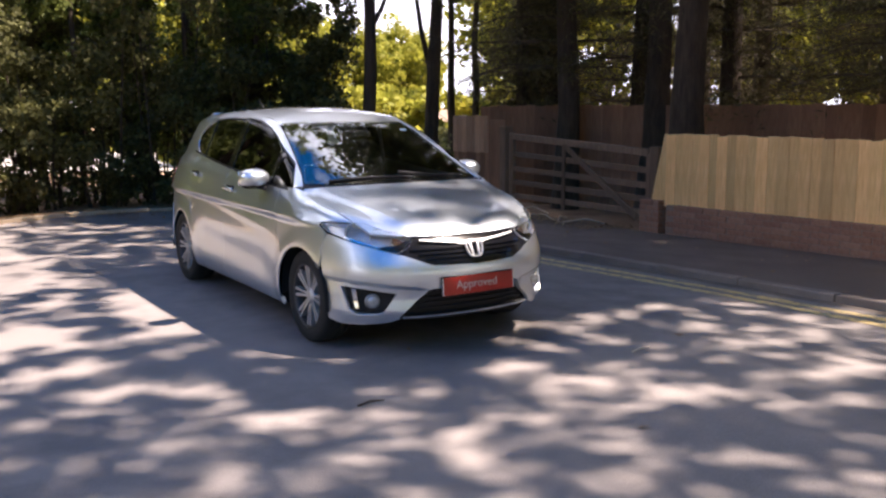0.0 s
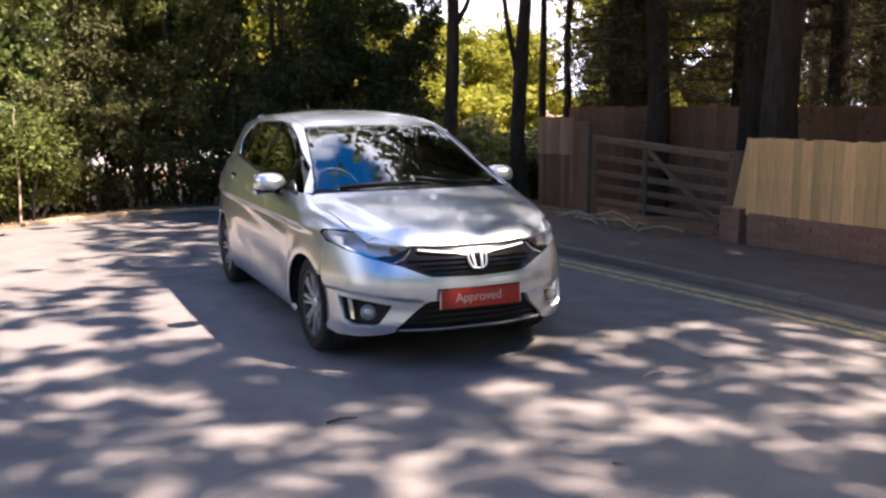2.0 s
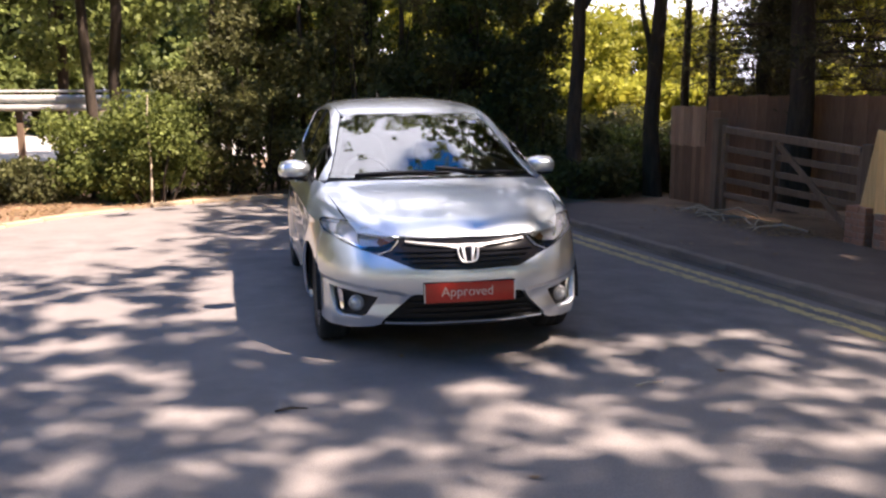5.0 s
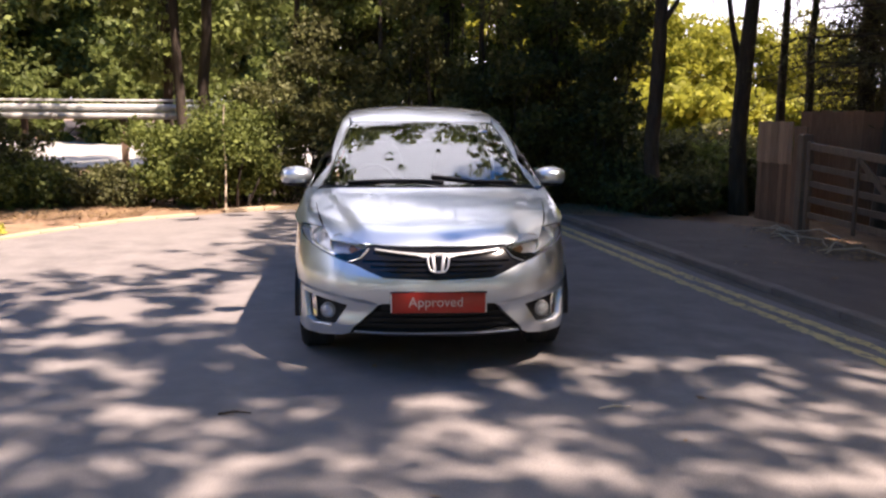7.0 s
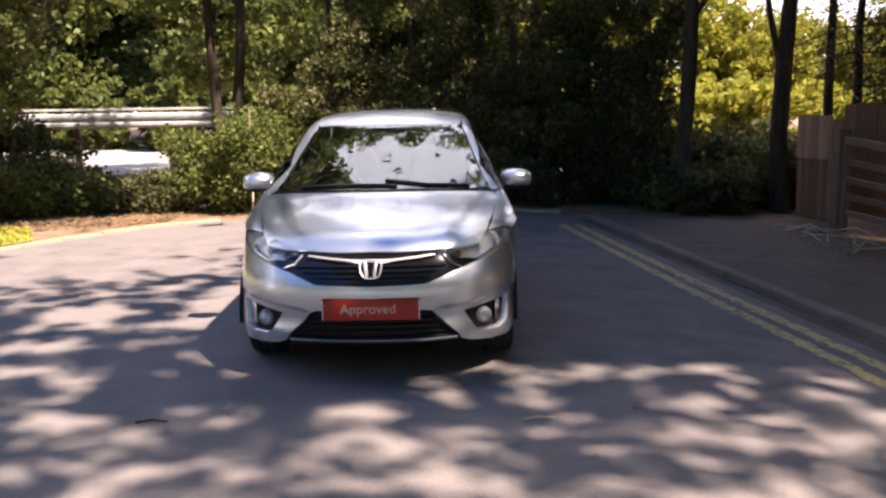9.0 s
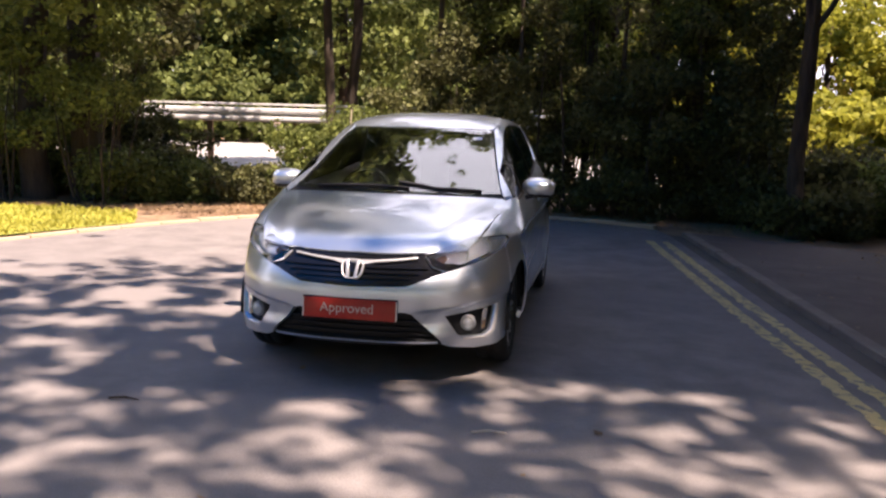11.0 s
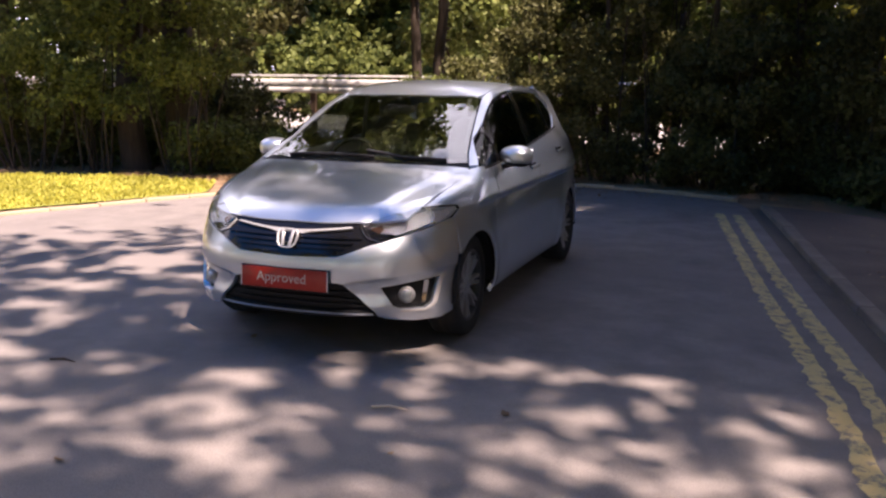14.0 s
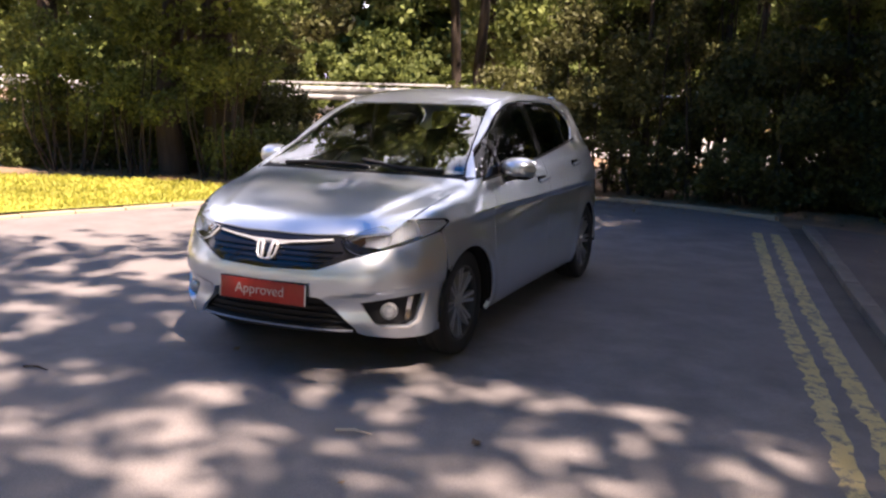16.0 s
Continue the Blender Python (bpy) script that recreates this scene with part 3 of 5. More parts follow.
def body(x, y, z):
    """Below nought inside the body."""
    ax = np.abs(x)
    brow = 0.418 + 0.13 * (ax - 0.33)
    cut = 0.026 * step01((brow + 0.012 - z) / 0.024) * step01((z - 0.275) / 0.10) * step01((ax - 0.33) / 0.07)
    boxy = 1 - 0.10 * step01((0.50 - z) / 0.16) * step01((ax - 0.66) / 0.1)
    front = (nose(z) + plan(ax) * boxy + cut - y) / np.sqrt(1 + (2.2 * np.clip(ax - 0.35, 0, 1)) ** 2)
    scoop = -0.014 * np.exp(-((z - 0.40 - 0.03 * y) / 0.10) ** 2) * step01((y - 1.2) / 0.3) * step01((3.0 - y) / 0.3)
    r1, r2 = np.hypot(y - 0.81, z - 0.30), np.hypot(y - 3.36, z - 0.30)
    flare = 0.012 * (np.exp(-((r1 - 0.35) / 0.06) ** 2) + np.exp(-((r2 - 0.35) / 0.06) ** 2))
    zc = 0.66 + 0.085 * (y - 1.0)      # swage line, rising to the rear lamp
    swage = 0.006 * np.exp(-((z - zc) / 0.035) ** 2) * step01((y - 1.15) / 0.5) - 0.004 * np.exp(-((z - zc - 0.085) / 0.06) ** 2) * step01((y - 1.15) / 0.5)
    side = ax - (wide(y) + flank(z) + scoop + flare + swage)
    rear = (y - (3.985 - tailz(z) - 0.75 * np.clip(ax - 0.35, 0, 1) ** 2)) * 0.9
    ridge = 0.013 * step01((0.42 + 0.24 * np.clip((y - 0.2) / 0.8, 0, 1) - ax) / 0.09 + 0.5) * step01((1.1 - y) / 0.1)
    top = z - (bonnet_z(y) + ridge - 0.045 * (ax / 0.8) ** 2.4)
    low = smax(smax(smax(front, side, 0.07), smax(rear, top, 0.10), 0.09), 0.175 - z, 0.03)
    screen = (z - 0.985 - 0.483 * (y - 0.905 - 0.26 * ax ** 2) - 0.05 * np.clip((y - 0.9) * (1.8 - y), 0, 1)) * 0.9
    cabin = (ax - (0.792 - 0.40 * (z - 0.97) - 0.12 * np.clip(z - 1.0, 0, 1) ** 2 - 0.05 * np.clip(y - 2.7, 0, 2) ** 2)) * 0.92
    hatch = (y - (3.90 - 0.46 * (z - 1.0) - 0.22 * ax ** 2)) * 0.9
    roof = z - (roof_z(y) - 0.055 * (ax / 0.6) ** 2.6)
    up = smax(smax(screen, roof, 0.06), smax(cabin, hatch, 0.08), 0.055)
    return smin(low, smax(up, 0.8 - z, 0.02), 0.035)


def cast(o, d, far):
    """The first crossing of the body along rays from o (n, 3) in the ways d (n, 3)."""
    ts = np.linspace(0, far, 140)
    q = (o[:, None, :] + d[:, None, :] * ts[None, :, None]).reshape(-1, 3)
    hit = (body(*q.T) < 0).reshape(len(o), len(ts))
    i = np.where(hit.any(1), hit.argmax(1), 90)
    hi = ts[i]
    lo = ts[np.maximum(i - 1, 0)]
    for _ in range(14):
        mid = (lo + hi) / 2
        inside = body(*(o + d * mid[:, None]).T) < 0
        hi, lo = np.where(inside, mid, hi), np.where(inside, lo, mid)
    return o + d * hi[:, None]


def outward(p):
    e, g = 2e-3, []
    for k in range(3):
        s = np.zeros(3)
        s[k] = e
        g.append(body(*(p + s).T) - body(*(p - s).T))
    g = np.stack(g, 1)
    return g / np.linalg.norm(g, axis=1)[:, None]


def from_front(uv):
    """(turn about the upright axis, height): for all that wraps round the nose."""
    d = np.stack([np.sin(uv[:, 0]), -np.cos(uv[:, 0]), np.zeros(len(uv))], 1)
    return cast(np.array([0, 1.25, 0]) + np.c_[d[:, :2] * 1.8, uv[:, 1]], -d, 1.75)


def from_side(uv):
    """(length, turn about the long axis): for flanks, pillars and roof rails."""
    d = np.stack([np.cos(uv[:, 1]), np.zeros(len(uv)), np.sin(uv[:, 1])], 1)
    return cast(np.c_[np.zeros(len(uv)), uv[:, 0], np.full(len(uv), 0.5)] + d * 1.5, -d, 1.45)


def from_above(uv):
    n = len(uv)
    return cast(np.c_[uv, np.full(n, 1.8)], np.tile([0.0, 0, -1], (n, 1)), 1.7)


def from_behind(uv):
    n = len(uv)
    return cast(np.c_[uv[:, 0], np.full(n, 4.4), uv[:, 1]], np.tile([0.0, -1, 0], (n, 1)), 3.0)


def F(x, z):
    """A point of the front, given across and up, as from_front takes it."""
    p = cast(np.array([[x, -0.6, z]]), np.array([[0.0, 1, 0]]), 2.0)[0]
    return (math.atan2(p[0], 1.25 - p[1]), z)


def FS(y, z):
    """A point of the front's flank, given along and up."""
    p = cast(np.array([[1.4, y, z]]), np.array([[-1.0, 0, 0]]), 1.4)[0]
    return (math.atan2(p[0], 1.25 - p[1]), z)


def S(y, z):
    """A point of the flank, given along and up, as from_side takes it."""
    p = cast(np.array([[1.4, y, z]]), np.array([[-1.0, 0, 0]]), 1.4)[0]
    return (y, math.atan2(z - 0.5, p[0]))


def T(x, y):
    """A point of the bonnet's or the roof's edge, given across and along."""
    p = cast(np.array([[x, y, 1.8]]), np.array([[0.0, 0, -1]]), 1.7)[0]
    return (y, math.atan2(p[2] - 0.5, p[0]))


def smooth_loop(pts, n=3):
    """Softens a closed outline by cutting its corners."""
    for _ in range(n):
        out = []
        for (ax, ay), (bx, by) in zip(pts, pts[1:] + pts[:1]):
            out += [(0.8 * ax + 0.2 * bx, 0.8 * ay + 0.2 * by), (0.2 * ax + 0.8 * bx, 0.2 * ay + 0.8 * by)]
        pts = out
    return pts


def panel(name, outline, mapper, step, mat, parent, off=0.0, thick=0.012, holes=(), mirror=False, label="", bulge=0.0):
    """A panel of the body: the outline laid on the body form, off metres proud, with thickness and rims."""
    uv, faces, rim = flat_grid(outline, step, holes)
    p = mapper(uv)
    n = outward(p)
    if mirror:
        p, n = p * (-1, 1, 1), n * (-1, 1, 1)
        faces, rim = [f[::-1] for f in faces], [e[::-1] for e in rim]
    # the flat mesh may run the other way round on the body
    flip = 0.0
    for f in faces[:60]:
        flip += np.dot(np.cross(p[f[1]] - p[f[0]], p[f[2]] - p[f[0]]), n[f[0]])
    if flip < 0:
        faces, rim = [f[::-1] for f in faces], [e[::-1] for e in rim]
    outer, inner = p + n * off, p + n * (off - thick)
    k = len(p)
    verts, normals, tris = [*outer, *inner], [*n, *-n], [*faces, *[[i + k for i in f[::-1]] for f in faces]]
    for a, b in rim:
        side = np.cross(outer[b] - outer[a], n[a])
        side /= np.linalg.norm(side) + 1e-12
        j = len(verts)
        verts += [outer[a], outer[b], inner[b], inner[a]]
        soft = [(side + 0.5 * n[a]), (side + 0.5 * n[b]), side, side]
        normals += [s / (np.linalg.norm(s) + 1e-12) for s in soft]
        tris.append([j + 1, j, j + 3, j + 2])
    ob = mesh_object(name, verts, tris, mat, parent, smooth=True, normals=normals)
    return tagged(ob, label)


car = empty("car", "silver five-door hatchback with a red front plate on asphalt", "car")
A1, A2, AR = 0.81, 3.36, 0.335     # axles and the arches' radius


def arch(y0, a0, a1, n=14):
    """An arc of a wheel opening in side view."""
    return [(y0 + AR * math.cos(math.radians(a0 + (a1 - a0) * i / n)), 0.295 + AR * math.sin(math.radians(a0 + (a1 - a0) * i / n))) for i in range(n + 1)]


# bonnet
bonnet_edge = spline([0.0, 0.2, 0.36, 0.50, 0.60], [0.125, 0.130, 0.160, 0.215, 0.285])
half = [(x, float(bonnet_edge(x))) for x in np.linspace(0, 0.60, 16)] + [(0.645, 0.40), (0.685, 0.60), (0.71, 0.80), (0.715, 1.0)]
half += [(x, 0.90 + 0.22 * x * x) for x in np.linspace(0.69, 0, 14)]
bonnet_line = half + [(-x, y) for x, y in half[-2:0:-1]]
panel("bonnet", bonnet_line, from_above, (0.022, 0.022), PAINT, car, 0.0, 0.02)

# nose: bumper with its openings, grille, lamps
seam = [(0.0, 0.556), (0.30, 0.566), (0.36, 0.588), (0.45, 0.625), (0.56, 0.655), (0.66, 0.688)]
top_r = [F(*s) for s in seam] + [FS(0.44, 0.728), FS(0.52, 0.742)]
arch_f = [FS(0.545, 0.66), FS(0.535, 0.55)] + [FS(y, z) for y, z in arch(A1, 150, 192, 7)]
bottom_r = [FS(0.40, 0.205), F(0.66, 0.200), F(0.53, 0.222), F(0.490, 0.240), F(0.482, 0.262), F(0.36, 0.385), F(0.335, 0.415), F(0.300, 0.424), F(0.0, 0.426)]
right = top_r + arch_f + bottom_r
outline = right + [(-u, v) for u, v in right[-2:0:-1]]
low_hole = [F(0.300, 0.424), F(0.335, 0.415), F(0.36, 0.385), F(0.482, 0.262), F(0.470, 0.254), F(0.24, 0.247), F(0.0, 0.246)]
low_hole = low_hole + [(-u, v) for u, v in low_hole[-2::-1]] + [(0.0, 0.426)]
fog_hole = [F(0.757, 0.440), F(0.74, 0.437), F(0.62, 0.418), F(0.505, 0.398), F(0.512, 0.384), F(0.572, 0.290), F(0.60, 0.272), F(0.70, 0.268), F(0.735, 0.300)]
fog_hole_l = [(-u, v) for u, v in fog_hole[::-1]]
bumper = panel("front_bumper", outline, from_front, (0.022, 0.011), PAINT, car, 0.0, 0.03, [fog_hole, fog_hole_l])


def grown(poly, k):
    cx, cy = sum(p[0] for p in poly) / len(poly), sum(p[1] for p in poly) / len(poly)
    return [(cx + (u - cx) * k, cy + (v - cy) * k) for u, v in poly]


panel("lower_grille", grown(low_hole, 1.05), from_front, (0.05, 0.03), BLACK, bumper, -0.045, 0.006, label="black lower grille")
for z in (0.29, 0.325, 0.36):
    w = 0.45 - (z - 0.26) * 0.8
    panel("slat", [F(-w, z - 0.006), F(w, z - 0.006), F(w, z + 0.006), F(-w, z + 0.006)], from_front, (0.05, 0.02), BLACK, bumper, -0.026, 0.015)
lip = [F(x, 0.256) for x in np.linspace(0.475, -0.475, 13)] + [F(x, 0.236 - 0.012 * (1 - (x / 0.48) ** 4)) for x in np.linspace(-0.475, 0.475, 13)]
panel("splitter", lip, from_front, (0.05, 0.02), BLACK, bumper, -0.010, 0.05, label="black plastic splitter")
lip_edge = [F(x, 0.250) for x in np.linspace(0.47, -0.47, 13)] + [F(x, 0.241) for x in np.linspace(-0.47, 0.47, 13)]
panel("lip_trim", lip_edge, from_front, (0.05, 0.02), PAINT, bumper, -0.004, 0.01, label="thin silver edge of the splitter")
for s in (1, -1):
    hole = fog_hole if s > 0 else fog_hole_l
    panel("fog_pocket", grown(hole, 1.08), from_front, (0.04, 0.03), BLACK, bumper, -0.034, 0.006)
    c = from_front(np.array([[s * F(0.630, 0.350)[0], 0.350]]))[0]
    n = outward(c[None])[0]
    face = Vector((n[0] * 0.4, -1, 0)).normalized()
    turn = face.to_track_quat("Z", "Y").to_matrix().to_4x4()
    at = Matrix.Translation(Vector(c) + Vector(n) * -0.02) @ turn
    fog = part("fog_lamp", cyl_bm(0.046, 0.044, 0.03, at, 28, 0.006), SATIN, bumper, "round front fog lamp")
    part("bowl", cyl_bm(0.030, 0.030, 0.006, at @ pose(0, 0, 0.014), 24), BADGE, fog)
    bm = bmesh.new()
    bmesh.ops.create_uvsphere(bm, u_segments=20, v_segments=10, radius=1.0, matrix=at @ pose(0, 0, 0.012) @ Matrix.Diagonal((0.036, 0.036, 0.016, 1)))
    part("lens", bm, LENS, fog)
    bar = [F(0.722, 0.425), F(0.702, 0.421), F(0.690, 0.302), F(0.708, 0.302)]
    bar = bar if s > 0 else [(-u, v) for u, v in bar[::-1]]
    panel("trim_bar", bar, from_front, (0.03, 0.03), CHROME, bumper, -0.008, 0.02, label="bright upright trim bar")
    for edge in ([F(0.770, 0.446), F(0.757, 0.442), F(0.736, 0.301), F(0.750, 0.293)], [F(0.748, 0.292), F(0.735, 0.298), F(0.70, 0.267), F(0.60, 0.271), F(0.598, 0.260), F(0.705, 0.255)]):
        edge = edge if s > 0 else [(-u, v) for u, v in edge[::-1]]
        panel("pocket_trim", edge, from_front, (0.03, 0.02), BADGE, bumper, 0.004, 0.008, label="bright trim round the fog lamp")

# grille between the lamps
g_top = [F(0.0, 0.744), F(0.2, 0.748), F(0.36, 0.742), F(0.42, 0.722)]
g_low = [F(0.56, 0.652), F(0.45, 0.620), F(0.36, 0.583), F(0.30, 0.562), F(0.0, 0.552)]
g = g_top + g_low
grille_line = g + [(-u, v) for u, v in g[-2:0:-1]]
grille = panel("grille", grille_line, from_front, (0.04, 0.03), GLOSS, car, -0.016, 0.01, label="gloss black front grille")
for z in (0.585, 0.612, 0.639, 0.666):
    w = 0.28 + (z - 0.585) * 1.6
    panel("slat", [F(-w, z - 0.007), F(w, z - 0.007), F(w, z + 0.007), F(-w, z + 0.007)], from_front, (0.05, 0.02), GLOSS, grille, -0.003, 0.014)
wing = [F(0.0, 0.692), F(0.12, 0.696), F(0.24, 0.706), F(0.345, 0.717), F(0.35, 0.710), F(0.24, 0.697), F(0.12, 0.685), F(0.075, 0.674), F(0.0, 0.670)]
wing = wing + [(-u, v) for u, v in wing[-2:0:-1]]
panel("grille_bar", wing, from_front, (0.03, 0.02), SATIN, grille, 0.004, 0.018, label="chrome bar across the grille")
# plain badge: a bright ring with two uprights
bc = from_front(np.array([[0.0, 0.652]]))[0]
bt = Matrix.Translation((0, bc[1] - 0.010, 0.646)) @ Matrix.Rotation(radians(66), 4, "X")
ring = bmesh.new()
def badge_loop(k, z):
    w0, w1, h = 0.070 * k, 0.052 * k, 0.056 * k
    return smooth_loop([(-w0, h), (-w1, -h), (w1, -h), (w0, h)], 3), z
loops = [badge_loop(1.0, 0.0), badge_loop(1.0, 0.010), badge_loop(0.96, 0.013), badge_loop(0.86, 0.012), badge_loop(0.83, 0.004)]
rows_v = [[ring.verts.new((u, v, z)) for u, v in lp] for lp, z in loops]
for ra, rb in zip(rows_v, rows_v[1:]):
    for i in range(len(ra)):
        j = (i + 1) % len(ra)
        ring.faces.new((ra[i], ra[j], rb[j], rb[i]))
ring.transform(bt)
badge = part("badge", ring, BADGE, grille, "plain chrome badge")
for s in (1, -1):
    part("badge_bar", box_bm(0.017, 0.092, 0.008, bt @ pose(s * 0.026, 0, 0.008, 0, 0, -s * 7), 0.003), BADGE, badge)
part("badge_field", box_bm(0.07, 0.07, 0.003, bt @ pose(0, 0, 0.002), 0.001), GLOSS, badge)

# headlamps
for s in (1, -1):
    lamp_line = [F(0.385, 0.722), F(0.47, 0.757), F(0.57, 0.792)] + [FS(0.36, 0.806), FS(0.47, 0.812), FS(0.585, 0.808), FS(0.60, 0.79), FS(0.53, 0.755), FS(0.44, 0.733)]
    lamp_line += [F(0.66, 0.694), F(0.56, 0.660), F(0.50, 0.645), F(0.43, 0.672)]
    lamp_line = lamp_line if s > 0 else [(-u, v) for u, v in lamp_line[::-1]]
    lamp = panel("headlamp", lamp_line, from_front, (0.04, 0.025), LENS, car, 0.003, 0.005, label="clear headlamp with bright reflectors")
    panel("housing", grown(lamp_line, 1.02), from_front, (0.05, 0.03), LAMP_DARK, lamp, -0.042, 0.004)
    panel("bezel", lamp_line, from_front, (0.04, 0.03), LAMP_INNER, lamp, -0.006, 0.036, [grown(lamp_line, 0.94)])
    panel("lamp_seal", lamp_line, from_front, (0.04, 0.03), GLOSS, lamp, -0.0025, 0.003, [grown(lamp_line, 0.945)])
    for (x, z, r) in ((0.672, 0.752, 0.058), (0.565, 0.728, 0.052)):
        c = from_front(np.array([[s * F(x, z)[0], z]]))[0]
        at = Matrix.Translation((c[0] * 0.97, c[1] + 0.045, z)) @ Vector((0.25 * s, -1, 0.1)).normalized().to_track_quat("Z", "Y").to_matrix().to_4x4()
        bowl = bmesh.new()
        prof = [(r * 0.35, -0.030), (r * 0.7, -0.022), (r * 0.95, -0.002), (r * 1.04, 0.010), (r * 1.04, -0.002)]
        rows_v = [[bowl.verts.new((a * math.cos(2 * math.pi * i / 24), a * math.sin(2 * math.pi * i / 24), b)) for i in range(24)] for a, b in prof]
        for ra, rb in zip(rows_v, rows_v[1:]):
            for i in range(24):
                j = (i + 1) % 24
                bowl.faces.new((ra[i], ra[j], rb[j], rb[i]))
        bowl.faces.new(rows_v[0][::-1])
        bowl.transform(at)
        part("reflector", bowl, CHROME, lamp)
        ball = bmesh.new()
        bmesh.ops.create_uvsphere(ball, u_segments=18, v_segments=10, radius=r * 0.55, matrix=at @ pose(0, 0, -0.012))
        part("bulb_lens", ball, LENS, lamp)
    amb = [F(0.41, 0.712), F(0.49, 0.748), F(0.515, 0.715), F(0.49, 0.685), F(0.44, 0.682)]
    amb = grown(amb, 0.8)
    mask = [F(0.385, 0.722), F(0.43, 0.672), F(0.50, 0.645), F(0.56, 0.660), F(0.60, 0.672), F(0.545, 0.688), F(0.47, 0.690), F(0.425, 0.718)]
    mask = grown(mask, 0.97)
    mask = mask if s > 0 else [(-u, v) for u, v in mask[::-1]]
    panel("lamp_mask", mask, from_front, (0.03, 0.02), GLOSS, lamp, -0.012, 0.003, label="gloss black inner corner of the headlamp")
    amb = amb if s > 0 else [(-u, v) for u, v in amb[::-1]]
    panel("indicator", amb, from_front, (0.03, 0.02), AMBER, lamp, -0.022, 0.006, label="amber indicator")
    strip_l = [F(0.52, 0.665), F(0.60, 0.690), FS(0.40, 0.738), FS(0.42, 0.728), F(0.62, 0.683), F(0.53, 0.657)]
    strip_l = strip_l if s > 0 else [(-u, v) for u, v in strip_l[::-1]]
    panel("light_strip", strip_l, from_front, (0.04, 0.02), CHROME, lamp, -0.02, 0.004)

# flanks, both sides alike
DLO = spline([1.05, 1.25, 1.5, 1.75, 2.02, 2.4, 2.88, 3.15, 3.33], [1.005, 1.105, 1.225, 1.335, 1.405, 1.425, 1.415, 1.365, 1.27])
BELT = spline([1.0, 1.2, 2.06, 3.16, 3.5], [0.968, 0.975, 1.03, 1.125, 1.155])
edge_f = [(0.60, 0.285), (0.645, 0.40), (0.685, 0.60), (0.71, 0.80), (0.716, 1.0)]
for s in (1, -1):
    mir = s < 0
    wing_line = [T(x + 0.004, y) for x, y in edge_f[1:]] + [S(1.10, 0.985), S(1.19, 0.972), S(1.19, 0.60), S(1.19, 0.225)]
    wing_line += [S(1.155, 0.225)] + [S(y, z) for y, z in arch(A1, 0, 138, 18)]
    wing_line += [S(0.555, 0.60), S(0.550, 0.66), S(0.535, 0.745), S(0.605, 0.788), S(0.592, 0.812), S(0.48, 0.817), S(0.42, 0.815)]
    panel("wing", wing_line, from_side, (0.035, 0.035), PAINT, car, 0.0, 0.012, mirror=mir)
    d1 = [S(y, float(BELT(y)) - 0.004) for y in np.linspace(1.195, 2.27, 14)] + [S(2.275, 0.9), S(2.28, 0.6), S(2.28, 0.235)] + [S(y, 0.235) for y in np.linspace(2.1, 1.195, 8)]
    front_door = panel("front_door", d1, from_side, (0.04, 0.03), PAINT, car, 0.0, 0.014, mirror=mir)
    d2 = [S(y, float(BELT(y)) - 0.004) for y in np.linspace(2.275, 3.15, 12)] + [S(3.17, 1.0), S(3.12, 0.80), S(3.06, 0.60)]
    d2 += [S(y, z) for y, z in arch(A2, 140, 176, 7)] + [S(3.0, 0.235), S(2.6, 0.235), S(2.285, 0.235), S(2.285, 0.6), S(2.280, 0.9)]
    rear_door = panel("rear_door", d2, from_side, (0.04, 0.03), PAINT, car, 0.0, 0.014, mirror=mir)
    sill = [S(y, 0.231) for y in np.linspace(1.16, 3.02, 16)] + [S(3.03, 0.185), S(2.1, 0.182), S(1.15, 0.185)]
    panel("sill", sill, from_side, (0.08, 0.03), PAINT, car, -0.004, 0.03, mirror=mir)
    q = [S(3.155, float(BELT(3.155))), S(3.25, 1.165), S(3.345, 1.23), S(3.34, 1.29), S(3.20, 1.372), T(0.50, 3.22), T(0.48, 3.50), T(0.46, 3.62), S(3.66, 1.33), S(3.71, 1.22), S(3.73, 1.13)]
    q += [S(3.733, 1.07), S(3.73, 0.98), S(3.75, 0.885), S(3.80, 0.84), S(3.78, 0.66), S(3.70, 0.56)] + [S(y, z) for y, z in arch(A2, 36, 138, 14)] + [S(3.065, 0.60), S(3.125, 0.80), S(3.175, 1.0)]
    panel("quarter_panel", q, from_side, (0.04, 0.03), PAINT, car, 0.0, 0.014, mirror=mir)
    # roof rail and windscreen pillar in one
    rail = [S(1.06, 0.99), S(1.20, 1.078)] + [S(y, float(DLO(y)) + 0.006) for y in np.linspace(1.3, 3.18, 20)]
    rail += [T(0.505, 3.20), T(0.525, 2.9), T(0.535, 2.5), T(0.535, 2.15), T(0.530, 1.95), T(0.525, 1.83)]
    rail += [T(0.545, 1.72), T(0.575, 1.55), T(0.615, 1.35), T(0.66, 1.15), T(0.70, 1.035)]
    panel("roof_pillar", rail, from_side, (0.035, 0.03), PAINT, car, 0.0, 0.03, mirror=mir)

    def window(name, ya, yb, mat, slope_a=0.0, slope_b=0.0):
        ys_ = np.linspace(ya, yb, 9)
        up_ = [S(y, max(float(DLO(y)), float(BELT(y)) + 0.012)) for y in ys_]
        lo_ = [S(y, float(BELT(y)) + 0.004) for y in ys_[::-1]]
        return panel(name, up_ + lo_, from_side, (0.06, 0.05), mat, car, -0.006, 0.005, mirror=mir)
    window("quarter_light", 1.085, 1.40, SIDE_GLASS)
    window("door_window", 1.45, 2.235, SIDE_GLASS)
    window("door_window", 2.345, 2.99, TINT)
    window("quarter_window", 3.03, 3.325, TINT)
